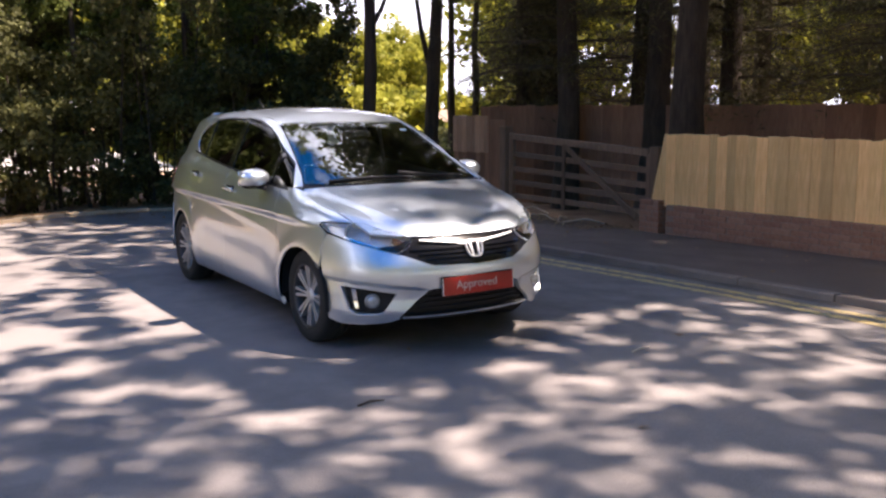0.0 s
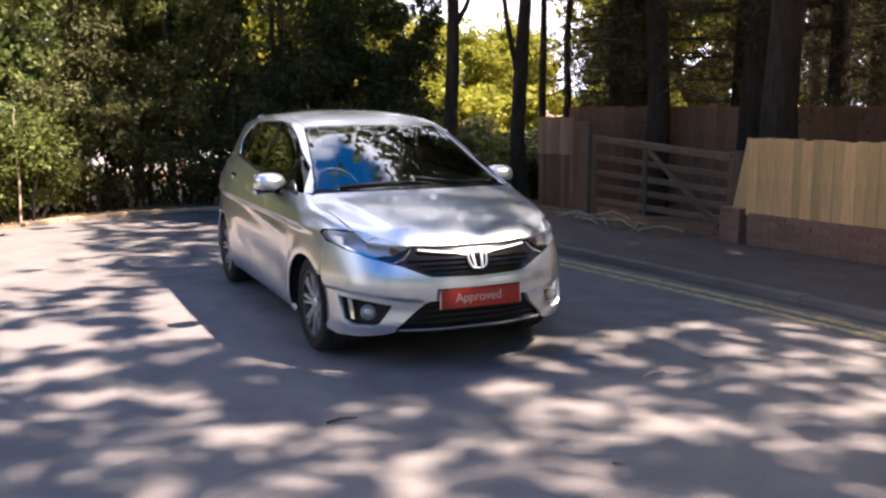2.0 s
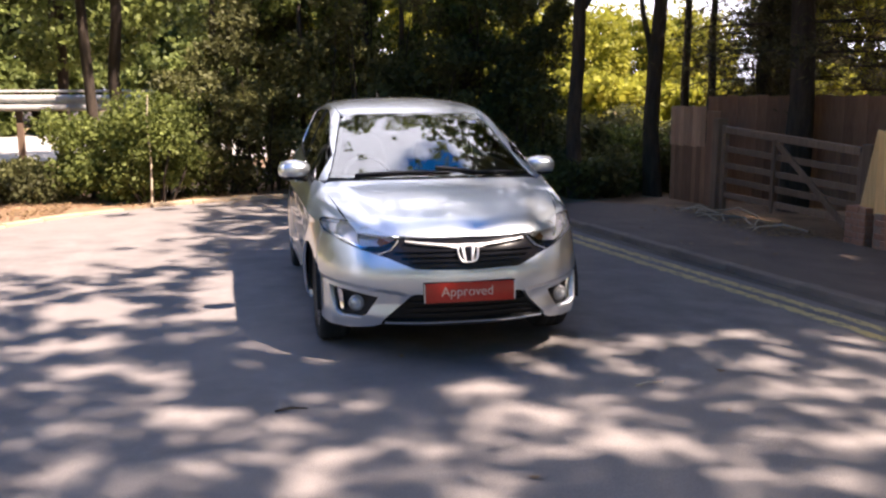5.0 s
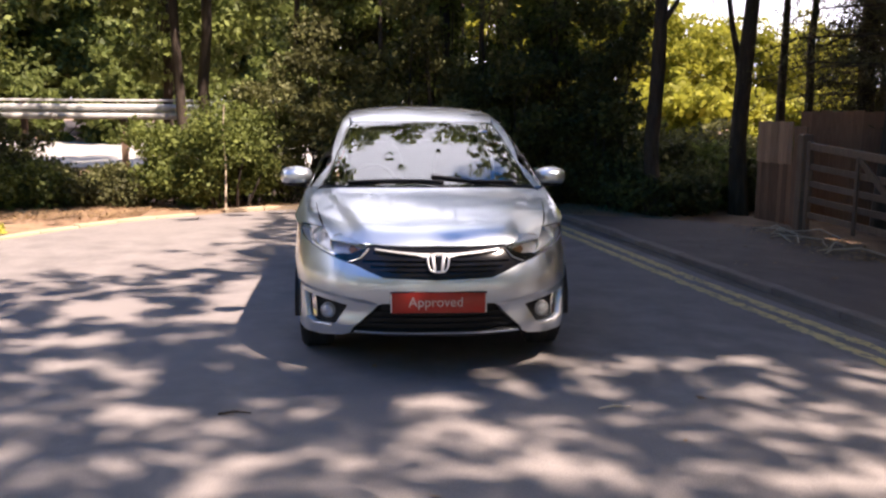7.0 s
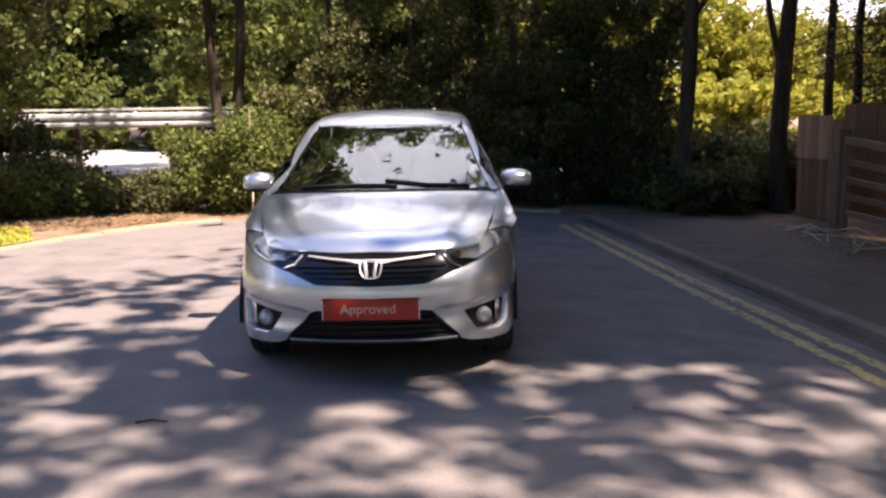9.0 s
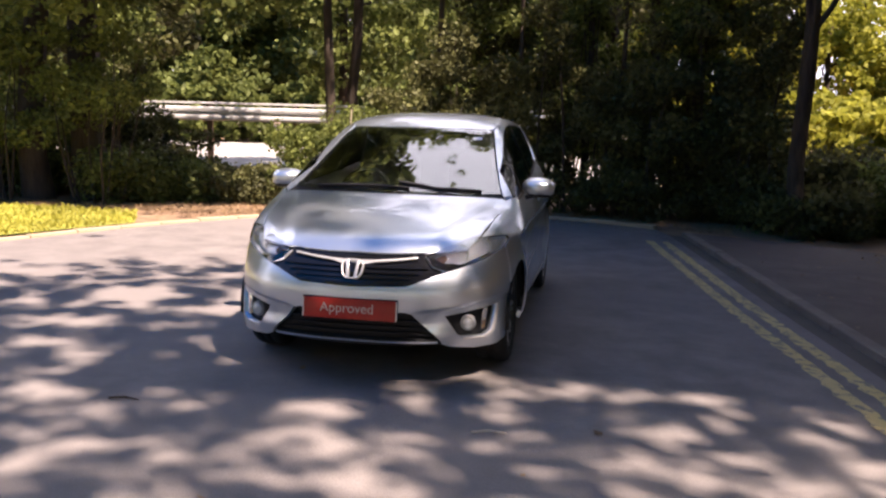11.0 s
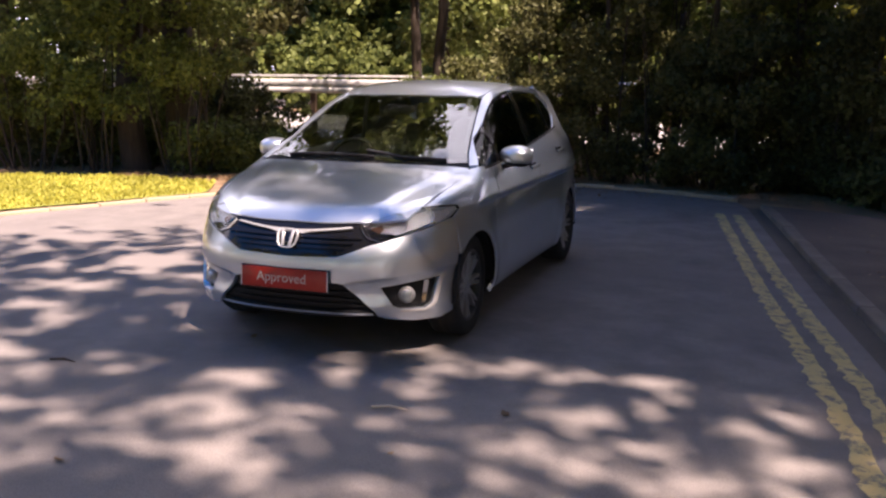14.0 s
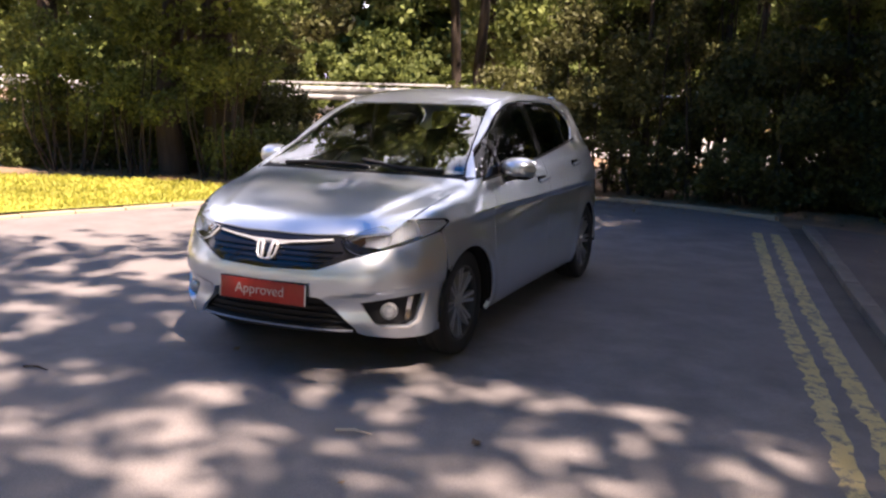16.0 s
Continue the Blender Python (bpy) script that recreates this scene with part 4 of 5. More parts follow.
    for ya, yb in ((1.40, 1.45), (2.235, 2.345), (2.99, 3.03)):
        ys_ = np.linspace(ya, yb, 4)
        post = [S(y, float(DLO(y)) + 0.004) for y in ys_] + [S(y, float(BELT(y))) for y in ys_[::-1]]
        panel("door_post", post, from_side, (0.05, 0.05), GLOSS, car, -0.001, 0.02, mirror=mir)
    seal = [S(y, float(BELT(y)) + 0.010) for y in np.linspace(1.09, 3.3, 24)] + [S(y, float(BELT(y)) - 0.004) for y in np.linspace(3.3, 1.09, 24)]
    panel("window_seal", seal, from_side, (0.1, 0.05), BLACK, car, 0.002, 0.012, mirror=mir)
    # handles
    for y, z, owner in ((2.13, 0.905, front_door), (3.02, 0.965, rear_door)):
        c = cast(np.array([[1.4, y, z]]), np.array([[-1.0, 0, 0]]), 1.4)[0]
        h = box_bm(0.018, 0.20, 0.026, Matrix.Translation((s * (c[0] + 0.022), y, z)) @ Matrix.Rotation(radians(3), 4, "X"), 0.008, 3)
        part("door_handle", h, PAINT, owner)
        part("handle_cup", box_bm(0.012, 0.16, 0.05, Matrix.Translation((s * (c[0] - 0.001), y, z)), 0.004), BLACK, owner)
    # door mirror
    mb = bmesh.new()
    bmesh.ops.create_icosphere(mb, subdivisions=4, radius=1.0)
    for v in mb.verts:
        x, y, z = v.co
        k = 1.0 if y < 0 else 0.55
        v.co = (0.125 * x * (1 - 0.12 * abs(x)), 0.10 * y * k, 0.067 * (np.sign(z) * abs(z) ** 0.85) * (1.0 + 0.12 * x * s) )
    mb.transform(pose(s * 0.885, 1.455, 1.028, 0, s * 4, s * -8))
    shell = mb.copy()
    mid_z = sum(v.co.z for v in shell.verts) / len(shell.verts)
    bmesh.ops.delete(shell, geom=[v for v in shell.verts if v.co.z > mid_z - 0.040], context="VERTS")
    for v in shell.verts:
        v.co = Vector((s * 0.885, 1.455, 1.028)) + (v.co - Vector((s * 0.885, 1.455, 1.028))) * 1.03
    mirror_ob = part("door_mirror", mb, PAINT, car, "silver door mirror")
    part("lower_shell", shell, BLACK, mirror_ob, "black lower mirror shell")
    part("mirror_base", box_bm(0.22, 0.085, 0.032, pose(s * 0.835, 1.475, 0.965, 0, s * -14, 0), 0.014, 3), BLACK, mirror_ob)
    part("mirror_glass", box_bm(0.19, 0.006, 0.10, pose(s * 0.885, 1.507, 1.028, 0, 0, s * -8), 0.002), CHROME, mirror_ob)
    # rear lamps
    tl = [S(3.745, 1.115), S(3.79, 1.09), S(3.82, 0.98), S(3.825, 0.90), S(3.79, 0.85), S(3.755, 0.89), S(3.735, 0.98), S(3.738, 1.07)]
    panel("rear_lamp", tl, from_side, (0.04, 0.04), TAIL, car, 0.003, 0.03, mirror=mir, label="red rear lamp")

# roof, windscreen, cowl
r_half = [(0.0, 1.775), (0.25, 1.785), (0.50, 1.845), (0.521, 1.90), (0.531, 2.15), (0.531, 2.5), (0.521, 2.9), (0.50, 3.22), (0.476, 3.50), (0.455, 3.60), (0.0, 3.68)]
panel("roof", r_half + [(-x, y) for x, y in r_half[-2:0:-1]], from_above, (0.05, 0.05), PAINT, car, 0.0, 0.02)
w_half = [(0.0, 1.765), (0.25, 1.775), (0.495, 1.832), (0.535, 1.72), (0.565, 1.55), (0.605, 1.35), (0.65, 1.15), (0.68, 1.055), (0.5, 0.985), (0.25, 0.945), (0.0, 0.932)]
w_line = w_half + [(-x, y) for x, y in w_half[-2:0:-1]]
screen = panel("windscreen", w_line, from_above, (0.06, 0.06), GLASS, car, 0.0, 0.006, label="laminated windscreen")
inner_w = [(x * 0.955, 1.38 + (y - 1.38) * (0.985 if y > 1.3 else 0.90)) for x, y in w_line]
panel("screen_border", w_line, from_above, (0.06, 0.06), BLACK, screen, -0.009, 0.003, [inner_w])
c_half = [(0.0, 0.93), (0.25, 0.943), (0.5, 0.983), (0.70, 1.06), (0.712, 1.02), (0.5, 0.952), (0.25, 0.909), (0.0, 0.896)]
panel("cowl", c_half + [(-x, y) for x, y in c_half[-2:0:-1]], from_above, (0.06, 0.03), BLACK, car, -0.006, 0.02)
panel("sticker", smooth_loop([(0.40, 1.640), (0.465, 1.655), (0.462, 1.69), (0.398, 1.675)], 2), from_above, (0.05, 0.05), WHITE, screen, 0.002, 0.001, label="small white sticker")
for x0, x1, y0 in ((-0.52, 0.10, 0.965), (0.02, 0.56, 0.98)):
    w = [(x0, y0 + 0.015), (x1, 0.955 + 0.2 * x1 * x1), (x1, 0.972 + 0.2 * x1 * x1), (x0, y0 + 0.065)]
    panel("wiper", [(x0, y0 + 0.045), ((x0 + x1) / 2, 0.985), (x1, 0.962 + 0.2 * x1 * x1), (x1, 0.974 + 0.2 * x1 * x1), ((x0 + x1) / 2, 1.0), (x0, y0 + 0.062)], from_above, (0.06, 0.03), BLACK, car, 0.014, 0.012, label="black wiper blade")

# tail
rb = [(x, 0.60) for x in np.linspace(-0.70, 0.70, 9)] + [(0.72, 0.45), (0.70, 0.24), (0.0, 0.22), (-0.70, 0.24), (-0.72, 0.45)]
panel("rear_bumper", rb, from_behind, (0.06, 0.05), PAINT, car, 0.004, 0.02)
rb2 = [S(3.69, 0.555), S(3.78, 0.655), S(3.87, 0.655), S(3.90, 0.45), S(3.86, 0.24), S(3.72, 0.24)] + [S(y, z) for y, z in arch(A2, 4, 34, 5)]
for mir in (False, True):
    panel("bumper_corner", rb2, from_side, (0.04, 0.04), PAINT, car, 0.003, 0.014, mirror=mir)
tg = [(-0.64, 0.61), (0.64, 0.61), (0.64, 1.02), (0.0, 1.05), (-0.64, 1.02)]
panel("tailgate", tg, from_behind, (0.06, 0.05), PAINT, car, 0.0, 0.02)
rw = [(-0.60, 1.06), (0.60, 1.06), (0.52, 1.36), (0.0, 1.39), (-0.52, 1.36)]
panel("rear_window", rw, from_behind, (0.06, 0.05), TINT, car, 0.0, 0.006)
part("spoiler", box_bm(0.90, 0.14, 0.026, pose(0, 3.62, 1.437, -12), 0.011, 3), PAINT, car)
part("aerial", cyl_bm(0.006, 0.003, 0.13, pose(0.0, 3.52, 1.53, -50), 8), BLACK, car, "short black roof aerial")

# dark underbody with wheel houses
ub = bmesh.new()
for (y0, y1, hw, z0, z1) in ((0.32, 3.70, 0.50, 0.19, 0.42), (1.16, 3.02, 0.79, 0.19, 0.40), (0.30, 0.46, 0.62, 0.2, 0.6), (3.74, 3.88, 0.62, 0.22, 0.9)):
    bmesh.ops.create_cube(ub, size=1.0, matrix=Matrix.Translation((0, (y0 + y1) / 2, (z0 + z1) / 2)) @ Matrix.Diagonal((2 * hw, y1 - y0, z1 - z0, 1)))
part("underbody", ub, BLACK, car, smooth=False)
for s in (1, -1):
    for y0 in (A1, A2):
        house = bmesh.new()
        prev = None
        for i in range(19):
            a = math.radians(-5 + 190 * i / 18)
            pr = [house.verts.new((s * x, y0 + (AR + 0.012) * math.cos(a), 0.295 + (AR + 0.012) * math.sin(a))) for x in (0.825, 0.50)]
            if prev:
                house.faces.new((prev[0], pr[0], pr[1], prev[1]))
            prev = pr
        inner_ = [house.verts.new((s * 0.50, y0 + (AR + 0.012) * math.cos(math.radians(-5 + 190 * i / 18)), 0.295 + (AR + 0.012) * math.sin(math.radians(-5 + 190 * i / 18)))) for i in range(19)]
        house.faces.new(inner_)
        part("wheel_house", house, BLACK, car)


# ---- wheels ----
def lathe(profile, segments, name_bm=None):
    """Turns (radius, across) pairs about the wheel's axle (x)."""
    bm = bmesh.new()
    rows_ = [[bm.verts.new((b, a * math.cos(2 * math.pi * i / segments), a * math.sin(2 * math.pi * i / segments))) for i in range(segments)] for a, b in profile]
    for ra, rb_ in zip(rows_, rows_[1:]):
        for i in range(segments):
            j = (i + 1) % segments
            bm.faces.new((ra[i], ra[j], rb_[j], rb_[i]))
    return bm


def wheel(parent, x, y, s, steer=0.0):
    at = pose(x, y, 0.302, 0, 0, steer + (0 if s > 0 else 180))
    hub = new("wheel")
    hub.parent, hub.matrix_basis = parent, at
    tagged(hub, "multi-spoke alloy wheel with a black tyre")
    tyre = lathe([(0.205, -0.085), (0.235, -0.095), (0.275, -0.098), (0.293, -0.088), (0.302, -0.065), (0.3025, -0.03), (0.298, -0.026), (0.298, -0.020), (0.3025, -0.016), (0.303, 0.0),
                  (0.3025, 0.016), (0.298, 0.020), (0.298, 0.026), (0.3025, 0.03), (0.302, 0.065), (0.293, 0.088), (0.275, 0.098), (0.235, 0.095), (0.212, 0.088), (0.205, 0.078)], 64)
    part("tyre", tyre, RUBBER, hub)
    rim_ = lathe([(0.208, 0.080), (0.213, 0.088), (0.207, 0.092), (0.198, 0.084), (0.190, 0.060), (0.185, -0.05), (0.205, -0.085)], 64)
    rim_ob = part("rim", rim_, ALLOY_DARK, hub)
    part("brake_disc", lathe([(0.02, 0.0), (0.135, 0.0), (0.135, -0.02), (0.02, -0.02)], 40), ALLOY_DARK, hub)
    part("wheel_back", lathe([(0.01, -0.03), (0.19, -0.03)], 40), BLACK, hub)
    for k in range(8):
        a = 2 * math.pi * k / 8
        sp = bmesh.new()
        for off in (-1, 1):
            cr_ = []
            for r, w, xx in ((0.045, 0.016, 0.066), (0.11, 0.014, 0.074), (0.206, 0.020, 0.082)):
                c_ = off * (0.008 + 0.014 * (r - 0.045) / 0.15)
                cr_.append([sp.verts.new((xx, r, c_ - w / 2)), sp.verts.new((xx, r, c_ + w / 2)), sp.verts.new((xx - 0.03, r, c_ + w / 2)), sp.verts.new((xx - 0.03, r, c_ - w / 2))])
            for qa, qb in zip(cr_, cr_[1:]):
                for i in range(4):
                    sp.faces.new((qa[i], qa[(i + 1) % 4], qb[(i + 1) % 4], qb[i]))
        bmesh.ops.recalc_face_normals(sp, faces=sp.faces[:])
        sp.transform(Matrix.Rotation(a, 4, "X"))
        part("spoke", sp, ALLOY, rim_ob, smooth=False)
    part("hub_cap", lathe([(0.001, 0.080), (0.026, 0.080), (0.034, 0.076), (0.052, 0.066), (0.054, 0.03)], 32), ALLOY, rim_ob)
    return hub


for s_ in (1, -1):
    wheel(car, s_ * 0.706, A1, s_, 0)
    wheel(car, s_ * 0.728, A2, s_)

# ---- number-plate holder, plate and lettering ----
PT = pose(0, 0.004, 0.4335, 86, 0, 0)
holder = part("plate_holder", box_bm(0.535, 0.124, 0.010, PT @ pose(0, 0, -0.004), 0.004), BLACK, car, "black plate holder")
plate = part("plate", box_bm(0.520, 0.111, 0.006, PT @ pose(0, 0, 0.004), 0.002), RED, holder, "red dealer plate with white lettering")
curve = bpy.data.curves.new("lettering", "FONT")
curve.body, curve.size, curve.extrude = "Approved", 0.075, 0.0006
curve.align_x, curve.align_y = "CENTER", "CENTER"
tmp = new("tmp_text", curve)
bpy.context.view_layer.update()
letters = bpy.data.meshes.new_from_object(tmp.evaluated_get(bpy.context.evaluated_depsgraph_get()))
bpy.data.objects.remove(tmp)
letters.materials.clear()
letters.materials.append(PRINT)
lettering = new("lettering", letters)
lettering.parent, lettering.matrix_basis = plate, PT @ pose(-0.015, 0.003, 0.0085)
for s_ in (1, -1):
    part("plate_clip", box_bm(0.007, 0.106, 0.004, PT @ pose(s_ * 0.262, 0, 0.006), 0.001), BADGE, holder)

# ---- cabin ----
def blob(sx, sy, sz, m, power=0.6, sub=3):
    bm = bmesh.new()
    bmesh.ops.create_icosphere(bm, subdivisions=sub, radius=1.0)
    for v in bm.verts:
        v.co = [d * math.copysign(abs(c) ** power, c) for c, d in zip(v.co, (sx, sy, sz))]
    bm.transform(m)
    return bm


part("dashboard", blob(0.70, 0.30, 0.13, pose(0, 1.28, 0.86), 0.5, 4), BLACK, car)
part("cabin_floor", box_bm(1.40, 2.5, 0.03, pose(0, 2.4, 0.42)), CLOTH, car)
part("bulkhead", box_bm(1.40, 0.03, 0.50, pose(0, 1.12, 0.66)), BLACK, car)
for s_ in (1, -1):
    seat = part("front_seat", blob(0.25, 0.27, 0.12, pose(s_ * 0.36, 1.98, 0.62), 0.5), CLOTH, car, "dark cloth front seat")
    part("backrest", blob(0.245, 0.09, 0.34, pose(s_ * 0.36, 2.29, 0.90, -14), 0.5), CLOTH, seat)
    part("headrest", blob(0.125, 0.055, 0.10, pose(s_ * 0.36, 2.39, 1.29, -8), 0.55), CLOTH, seat)
    part("door_card", box_bm(0.05, 2.0, 0.42, pose(s_ * 0.755, 2.3, 0.72), 0.02), TRIM, car)
    part("seat_belt", box_bm(0.012, 0.05, 0.75, pose(s_ * 0.575, 2.24, 1.02, 0, s_ * -8, 0), 0.004), TRIM, car)
rear_seat = part("rear_seat", blob(0.62, 0.10, 0.36, pose(0, 3.10, 0.86, -16), 0.5), CLOTH, car)
for x_ in (-0.38, 0.38):
    part("headrest", blob(0.12, 0.05, 0.08, pose(x_, 3.20, 1.24, -8), 0.55), CLOTH, rear_seat)
wh = bmesh.new()
rows_t = []
for i in range(28):
    a_ = 2 * math.pi * i / 28
    rows_t.append([wh.verts.new(((0.175 + 0.016 * math.cos(b)) * math.cos(a_), (0.175 + 0.016 * math.cos(b)) * math.sin(a_), 0.016 * math.sin(b))) for b in np.linspace(0, 2 * math.pi, 9)[:-1]])
for i in range(28):
    for j in range(8):
        wh.faces.new((rows_t[i][j], rows_t[(i + 1) % 28][j], rows_t[(i + 1) % 28][(j + 1) % 8], rows_t[i][(j + 1) % 8]))
wh.transform(pose(-0.36, 1.60, 0.93, 62))
steering = part("steering_wheel", wh, BLACK, car)
part("wheel_boss", merge(blob(0.06, 0.05, 0.025, pose(-0.36, 1.60, 0.93, 62)), box_bm(0.33, 0.03, 0.014, pose(-0.36, 1.60, 0.93, 62), 0.004), cyl_bm(0.03, 0.03, 0.3, pose(-0.36, 1.46, 0.87, 62), 12)), BLACK, steering)
part("interior_mirror", blob(0.115, 0.018, 0.032, pose(0, 1.62, 1.30), 0.6), BLACK, car)
part("headlining", box_bm(0.86, 1.35, 0.012, pose(0, 2.72, 1.415)), TRIM, car)


# ---- trees and shrubs ----
def leaf_mesh(name, centres, size, mat, rs, long=1.6, flat=0.0, lie=False):
    """Every centre becomes one small folded leaf, turned at random."""
    n = len(centres)
    a = rs.normal(size=(n, 3))
    a[:, 2] = a[:, 2] * (0.12 if lie else 1.0) - flat
    a /= np.linalg.norm(a, axis=1)[:, None]
    b = np.cross(a, (0, 0, 1) + rs.normal(size=(n, 3)) * 0.15 if lie else rs.normal(size=(n, 3)))
    b /= np.linalg.norm(b, axis=1)[:, None] + 1e-9
    c = np.cross(a, b)
    s = size * rs.uniform(0.6, 1.35, n)[:, None]
    v = np.stack([centres - a * s * long / 2, centres + b * s * 0.5 + c * s * 0.12, centres + a * s * long / 2, centres - b * s * 0.5 + c * s * 0.12], 1).reshape(-1, 3)
    me = bpy.data.meshes.new(name)
    me.vertices.add(4 * n)
    me.vertices.foreach_set("co", v.ravel())
    me.loops.add(4 * n)
    me.loops.foreach_set("vertex_index", np.arange(4 * n))
    me.polygons.add(n)
    me.polygons.foreach_set("loop_start", np.arange(0, 4 * n, 4))
    me.update(calc_edges=True)
    me.materials.append(mat)
    return me


def tube(bm, pts, radii, seg=9):
    prev = None
    pts = [Vector(p) for p in pts]
    for i, (p, r) in enumerate(zip(pts, radii)):
        d = (pts[min(i + 1, len(pts) - 1)] - pts[max(i - 1, 0)]).normalized()
        u = d.cross(Vector((0.3, 1, 0.1))).normalized()
        w = d.cross(u)
        row = [bm.verts.new(p + (u * math.cos(2 * math.pi * k / seg) + w * math.sin(2 * math.pi * k / seg)) * r * (1 + 0.12 * math.sin(3 * k + i))) for k in range(seg)]
        if prev:
            for k in range(seg):
                bm.faces.new((prev[k], prev[(k + 1) % seg], row[(k + 1) % seg], row[k]))
        prev = row


def clumped(rs, clumps, radii, per, squash=0.7):
    """Leaf places in clumps, thicker towards each clump's outside."""
    out = []
    for c, r in zip(clumps, radii):
        d = rs.normal(size=(per, 3))
        d /= np.linalg.norm(d, axis=1)[:, None]
        d *= (r * rs.uniform(0.25, 1.0, per) ** 0.6)[:, None]
        d[:, 2] *= squash
        out.append(c + d)
    return np.concatenate(out)


def tree(x, y, r, trunk_h, crown, n_clumps, per, size, mat, seed, lean=(0, 0), label="", group="", clump_r=(0.35, 0.75), limbs=14, boughs=None, fork=()):
    """crown: centre (from the foot) and half axes of the leafy part."""
    rs = np.random.RandomState(seed)
    z0 = float(gz(min(x, 12)) + rise(y)) - 0.05
    root = empty("tree", label or "tall broadleaf tree with a dark trunk", "tree", group, at=pose(x, y, z0))
    (cx, cy, cz), (ax, ay, az) = crown
    bm = bmesh.new()
    n = 8
    pts = [(lean[0] * (i / n) ** 1.3 + rs.normal() * 0.03, lean[1] * (i / n) ** 1.3 + rs.normal() * 0.03, trunk_h * i / n) for i in range(n + 1)]
    tube(bm, pts, [r * (1.25 if i == 0 else 1.0) * (1 - 0.6 * i / n) for i in range(n + 1)], 12)
    d = rs.normal(size=(n_clumps, 3))
    d /= np.linalg.norm(d, axis=1)[:, None]
    d *= (rs.uniform(0.15, 1.0, n_clumps) ** 0.45)[:, None]
    clumps = np.array([cx, cy, cz]) + d * (ax, ay, az)
    if boughs is not None:
        clumps, n_clumps = boughs - (x, y, z0), len(boughs)
    for c in clumps[:limbs]:
        k = rs.randint(4, n)
        a = np.array(pts[k])
        m = (a + c) / 2 + (0, 0, -0.15 * np.linalg.norm(c - a))
        tube(bm, [a, m, c], [r * 0.42 * (1 - 0.5 * k / n), min(r * 0.25, 0.03), min(r * 0.07, 0.012)], 6)
    for z, dx, dy, top in fork:      # stout side stems
        a = np.array(pts[min(n, int(z / trunk_h * n))])
        a[2] = z
        tube(bm, [a, a + (dx * 0.45, dy * 0.45, (top - z) * 0.35), a + (dx, dy, top - z)], [r * 0.45, r * 0.34, r * 0.2], 7)
    part("trunk", bm, BARK, root)
    me = leaf_mesh("crown", clumped(rs, clumps, rs.uniform(*clump_r, n_clumps), per), size, mat, rs)
    ob = new("crown", me)
    ob.parent = root
    return root


def shrub(x, y, w, h, n_clumps, per, size, mat, seed, label, depth=None, base=0.15):
    rs = np.random.RandomState(seed)
    depth = depth or w
    root = empty("shrub", label, "shrub", "shrubs behind the kerb", at=pose(x, y, float(gz(x))))
    u = rs.uniform(-1, 1, (n_clumps, 3))
    clumps = u * (w / 2, depth / 2, 0.5) + (0, 0, 0.5)
    top = h * (0.72 + 0.28 * np.sin(3 * clumps[:, 0] + seed) * np.cos(2.3 * clumps[:, 0] + 2 * seed))
    clumps[:, 2] = base + clumps[:, 2] * (top - base)
    bm = bmesh.new()
    for c in clumps[: min(10, n_clumps)]:
        foot = np.array([c[0] * 0.5, c[1] * 0.5, -0.05])
        tube(bm, [foot, (foot + c) / 2 + rs.normal(size=3) * 0.08, c], [0.022, 0.015, 0.006], 5)
    part("stem", bm, BARK, root)
    ob = new("leaves", leaf_mesh("leaves", clumped(rs, clumps, rs.uniform(0.22, 0.48, n_clumps), per), size, mat, rs))
    ob.parent = root
    return root


def conifer(x, y, r, height, reach, low, per, seed, label="tall dark conifer with hanging branches"):
    rs = np.random.RandomState(seed)
    root = empty("conifer", label, "tree", "conifers behind the fence", at=pose(x, y, float(gz(min(x, 12))) - 0.05))
    bm, trunk = bmesh.new(), bmesh.new()
    tube(trunk, [(rs.normal() * 0.03, rs.normal() * 0.03, height * i / 8) for i in range(9)], [r * (1.15 if i == 0 else 1) * (1 - 0.85 * i / 8) for i in range(9)], 12)
    out = []
    for z in np.arange(low, height, 0.42):
        k = 1 - (z - low) / (height - low + 0.5)
        for a in rs.uniform(0, 2 * math.pi, 5):
            L = reach * (0.35 + 0.65 * k) * rs.uniform(0.6, 1.1)
            t = np.linspace(0.12, 1, per)
            way = np.array([math.cos(a), math.sin(a)])
            p = np.c_[way[0] * L * t, way[1] * L * t, z + 0.25 * L * t - 0.34 * L * t * t]
            tube(bm, [p[0], p[per // 2], p[-1]], [0.02, 0.011, 0.004], 4)
            for _ in range(9):
                out.append(p + rs.normal(size=p.shape) * np.c_[0.08 + 0.16 * (1 - t * 0.5), 0.08 + 0.16 * (1 - t * 0.5), 0.06 + 0.08 * t])
    part("trunk", trunk, BARK, root)
    tagged(part("branch", bm, BARK, root), kind="stuff")
    ob = new("needles", leaf_mesh("needles", np.concatenate(out), 0.020, LEAF_CONIFER, rs, long=6.5))
    ob.parent = root
    return root


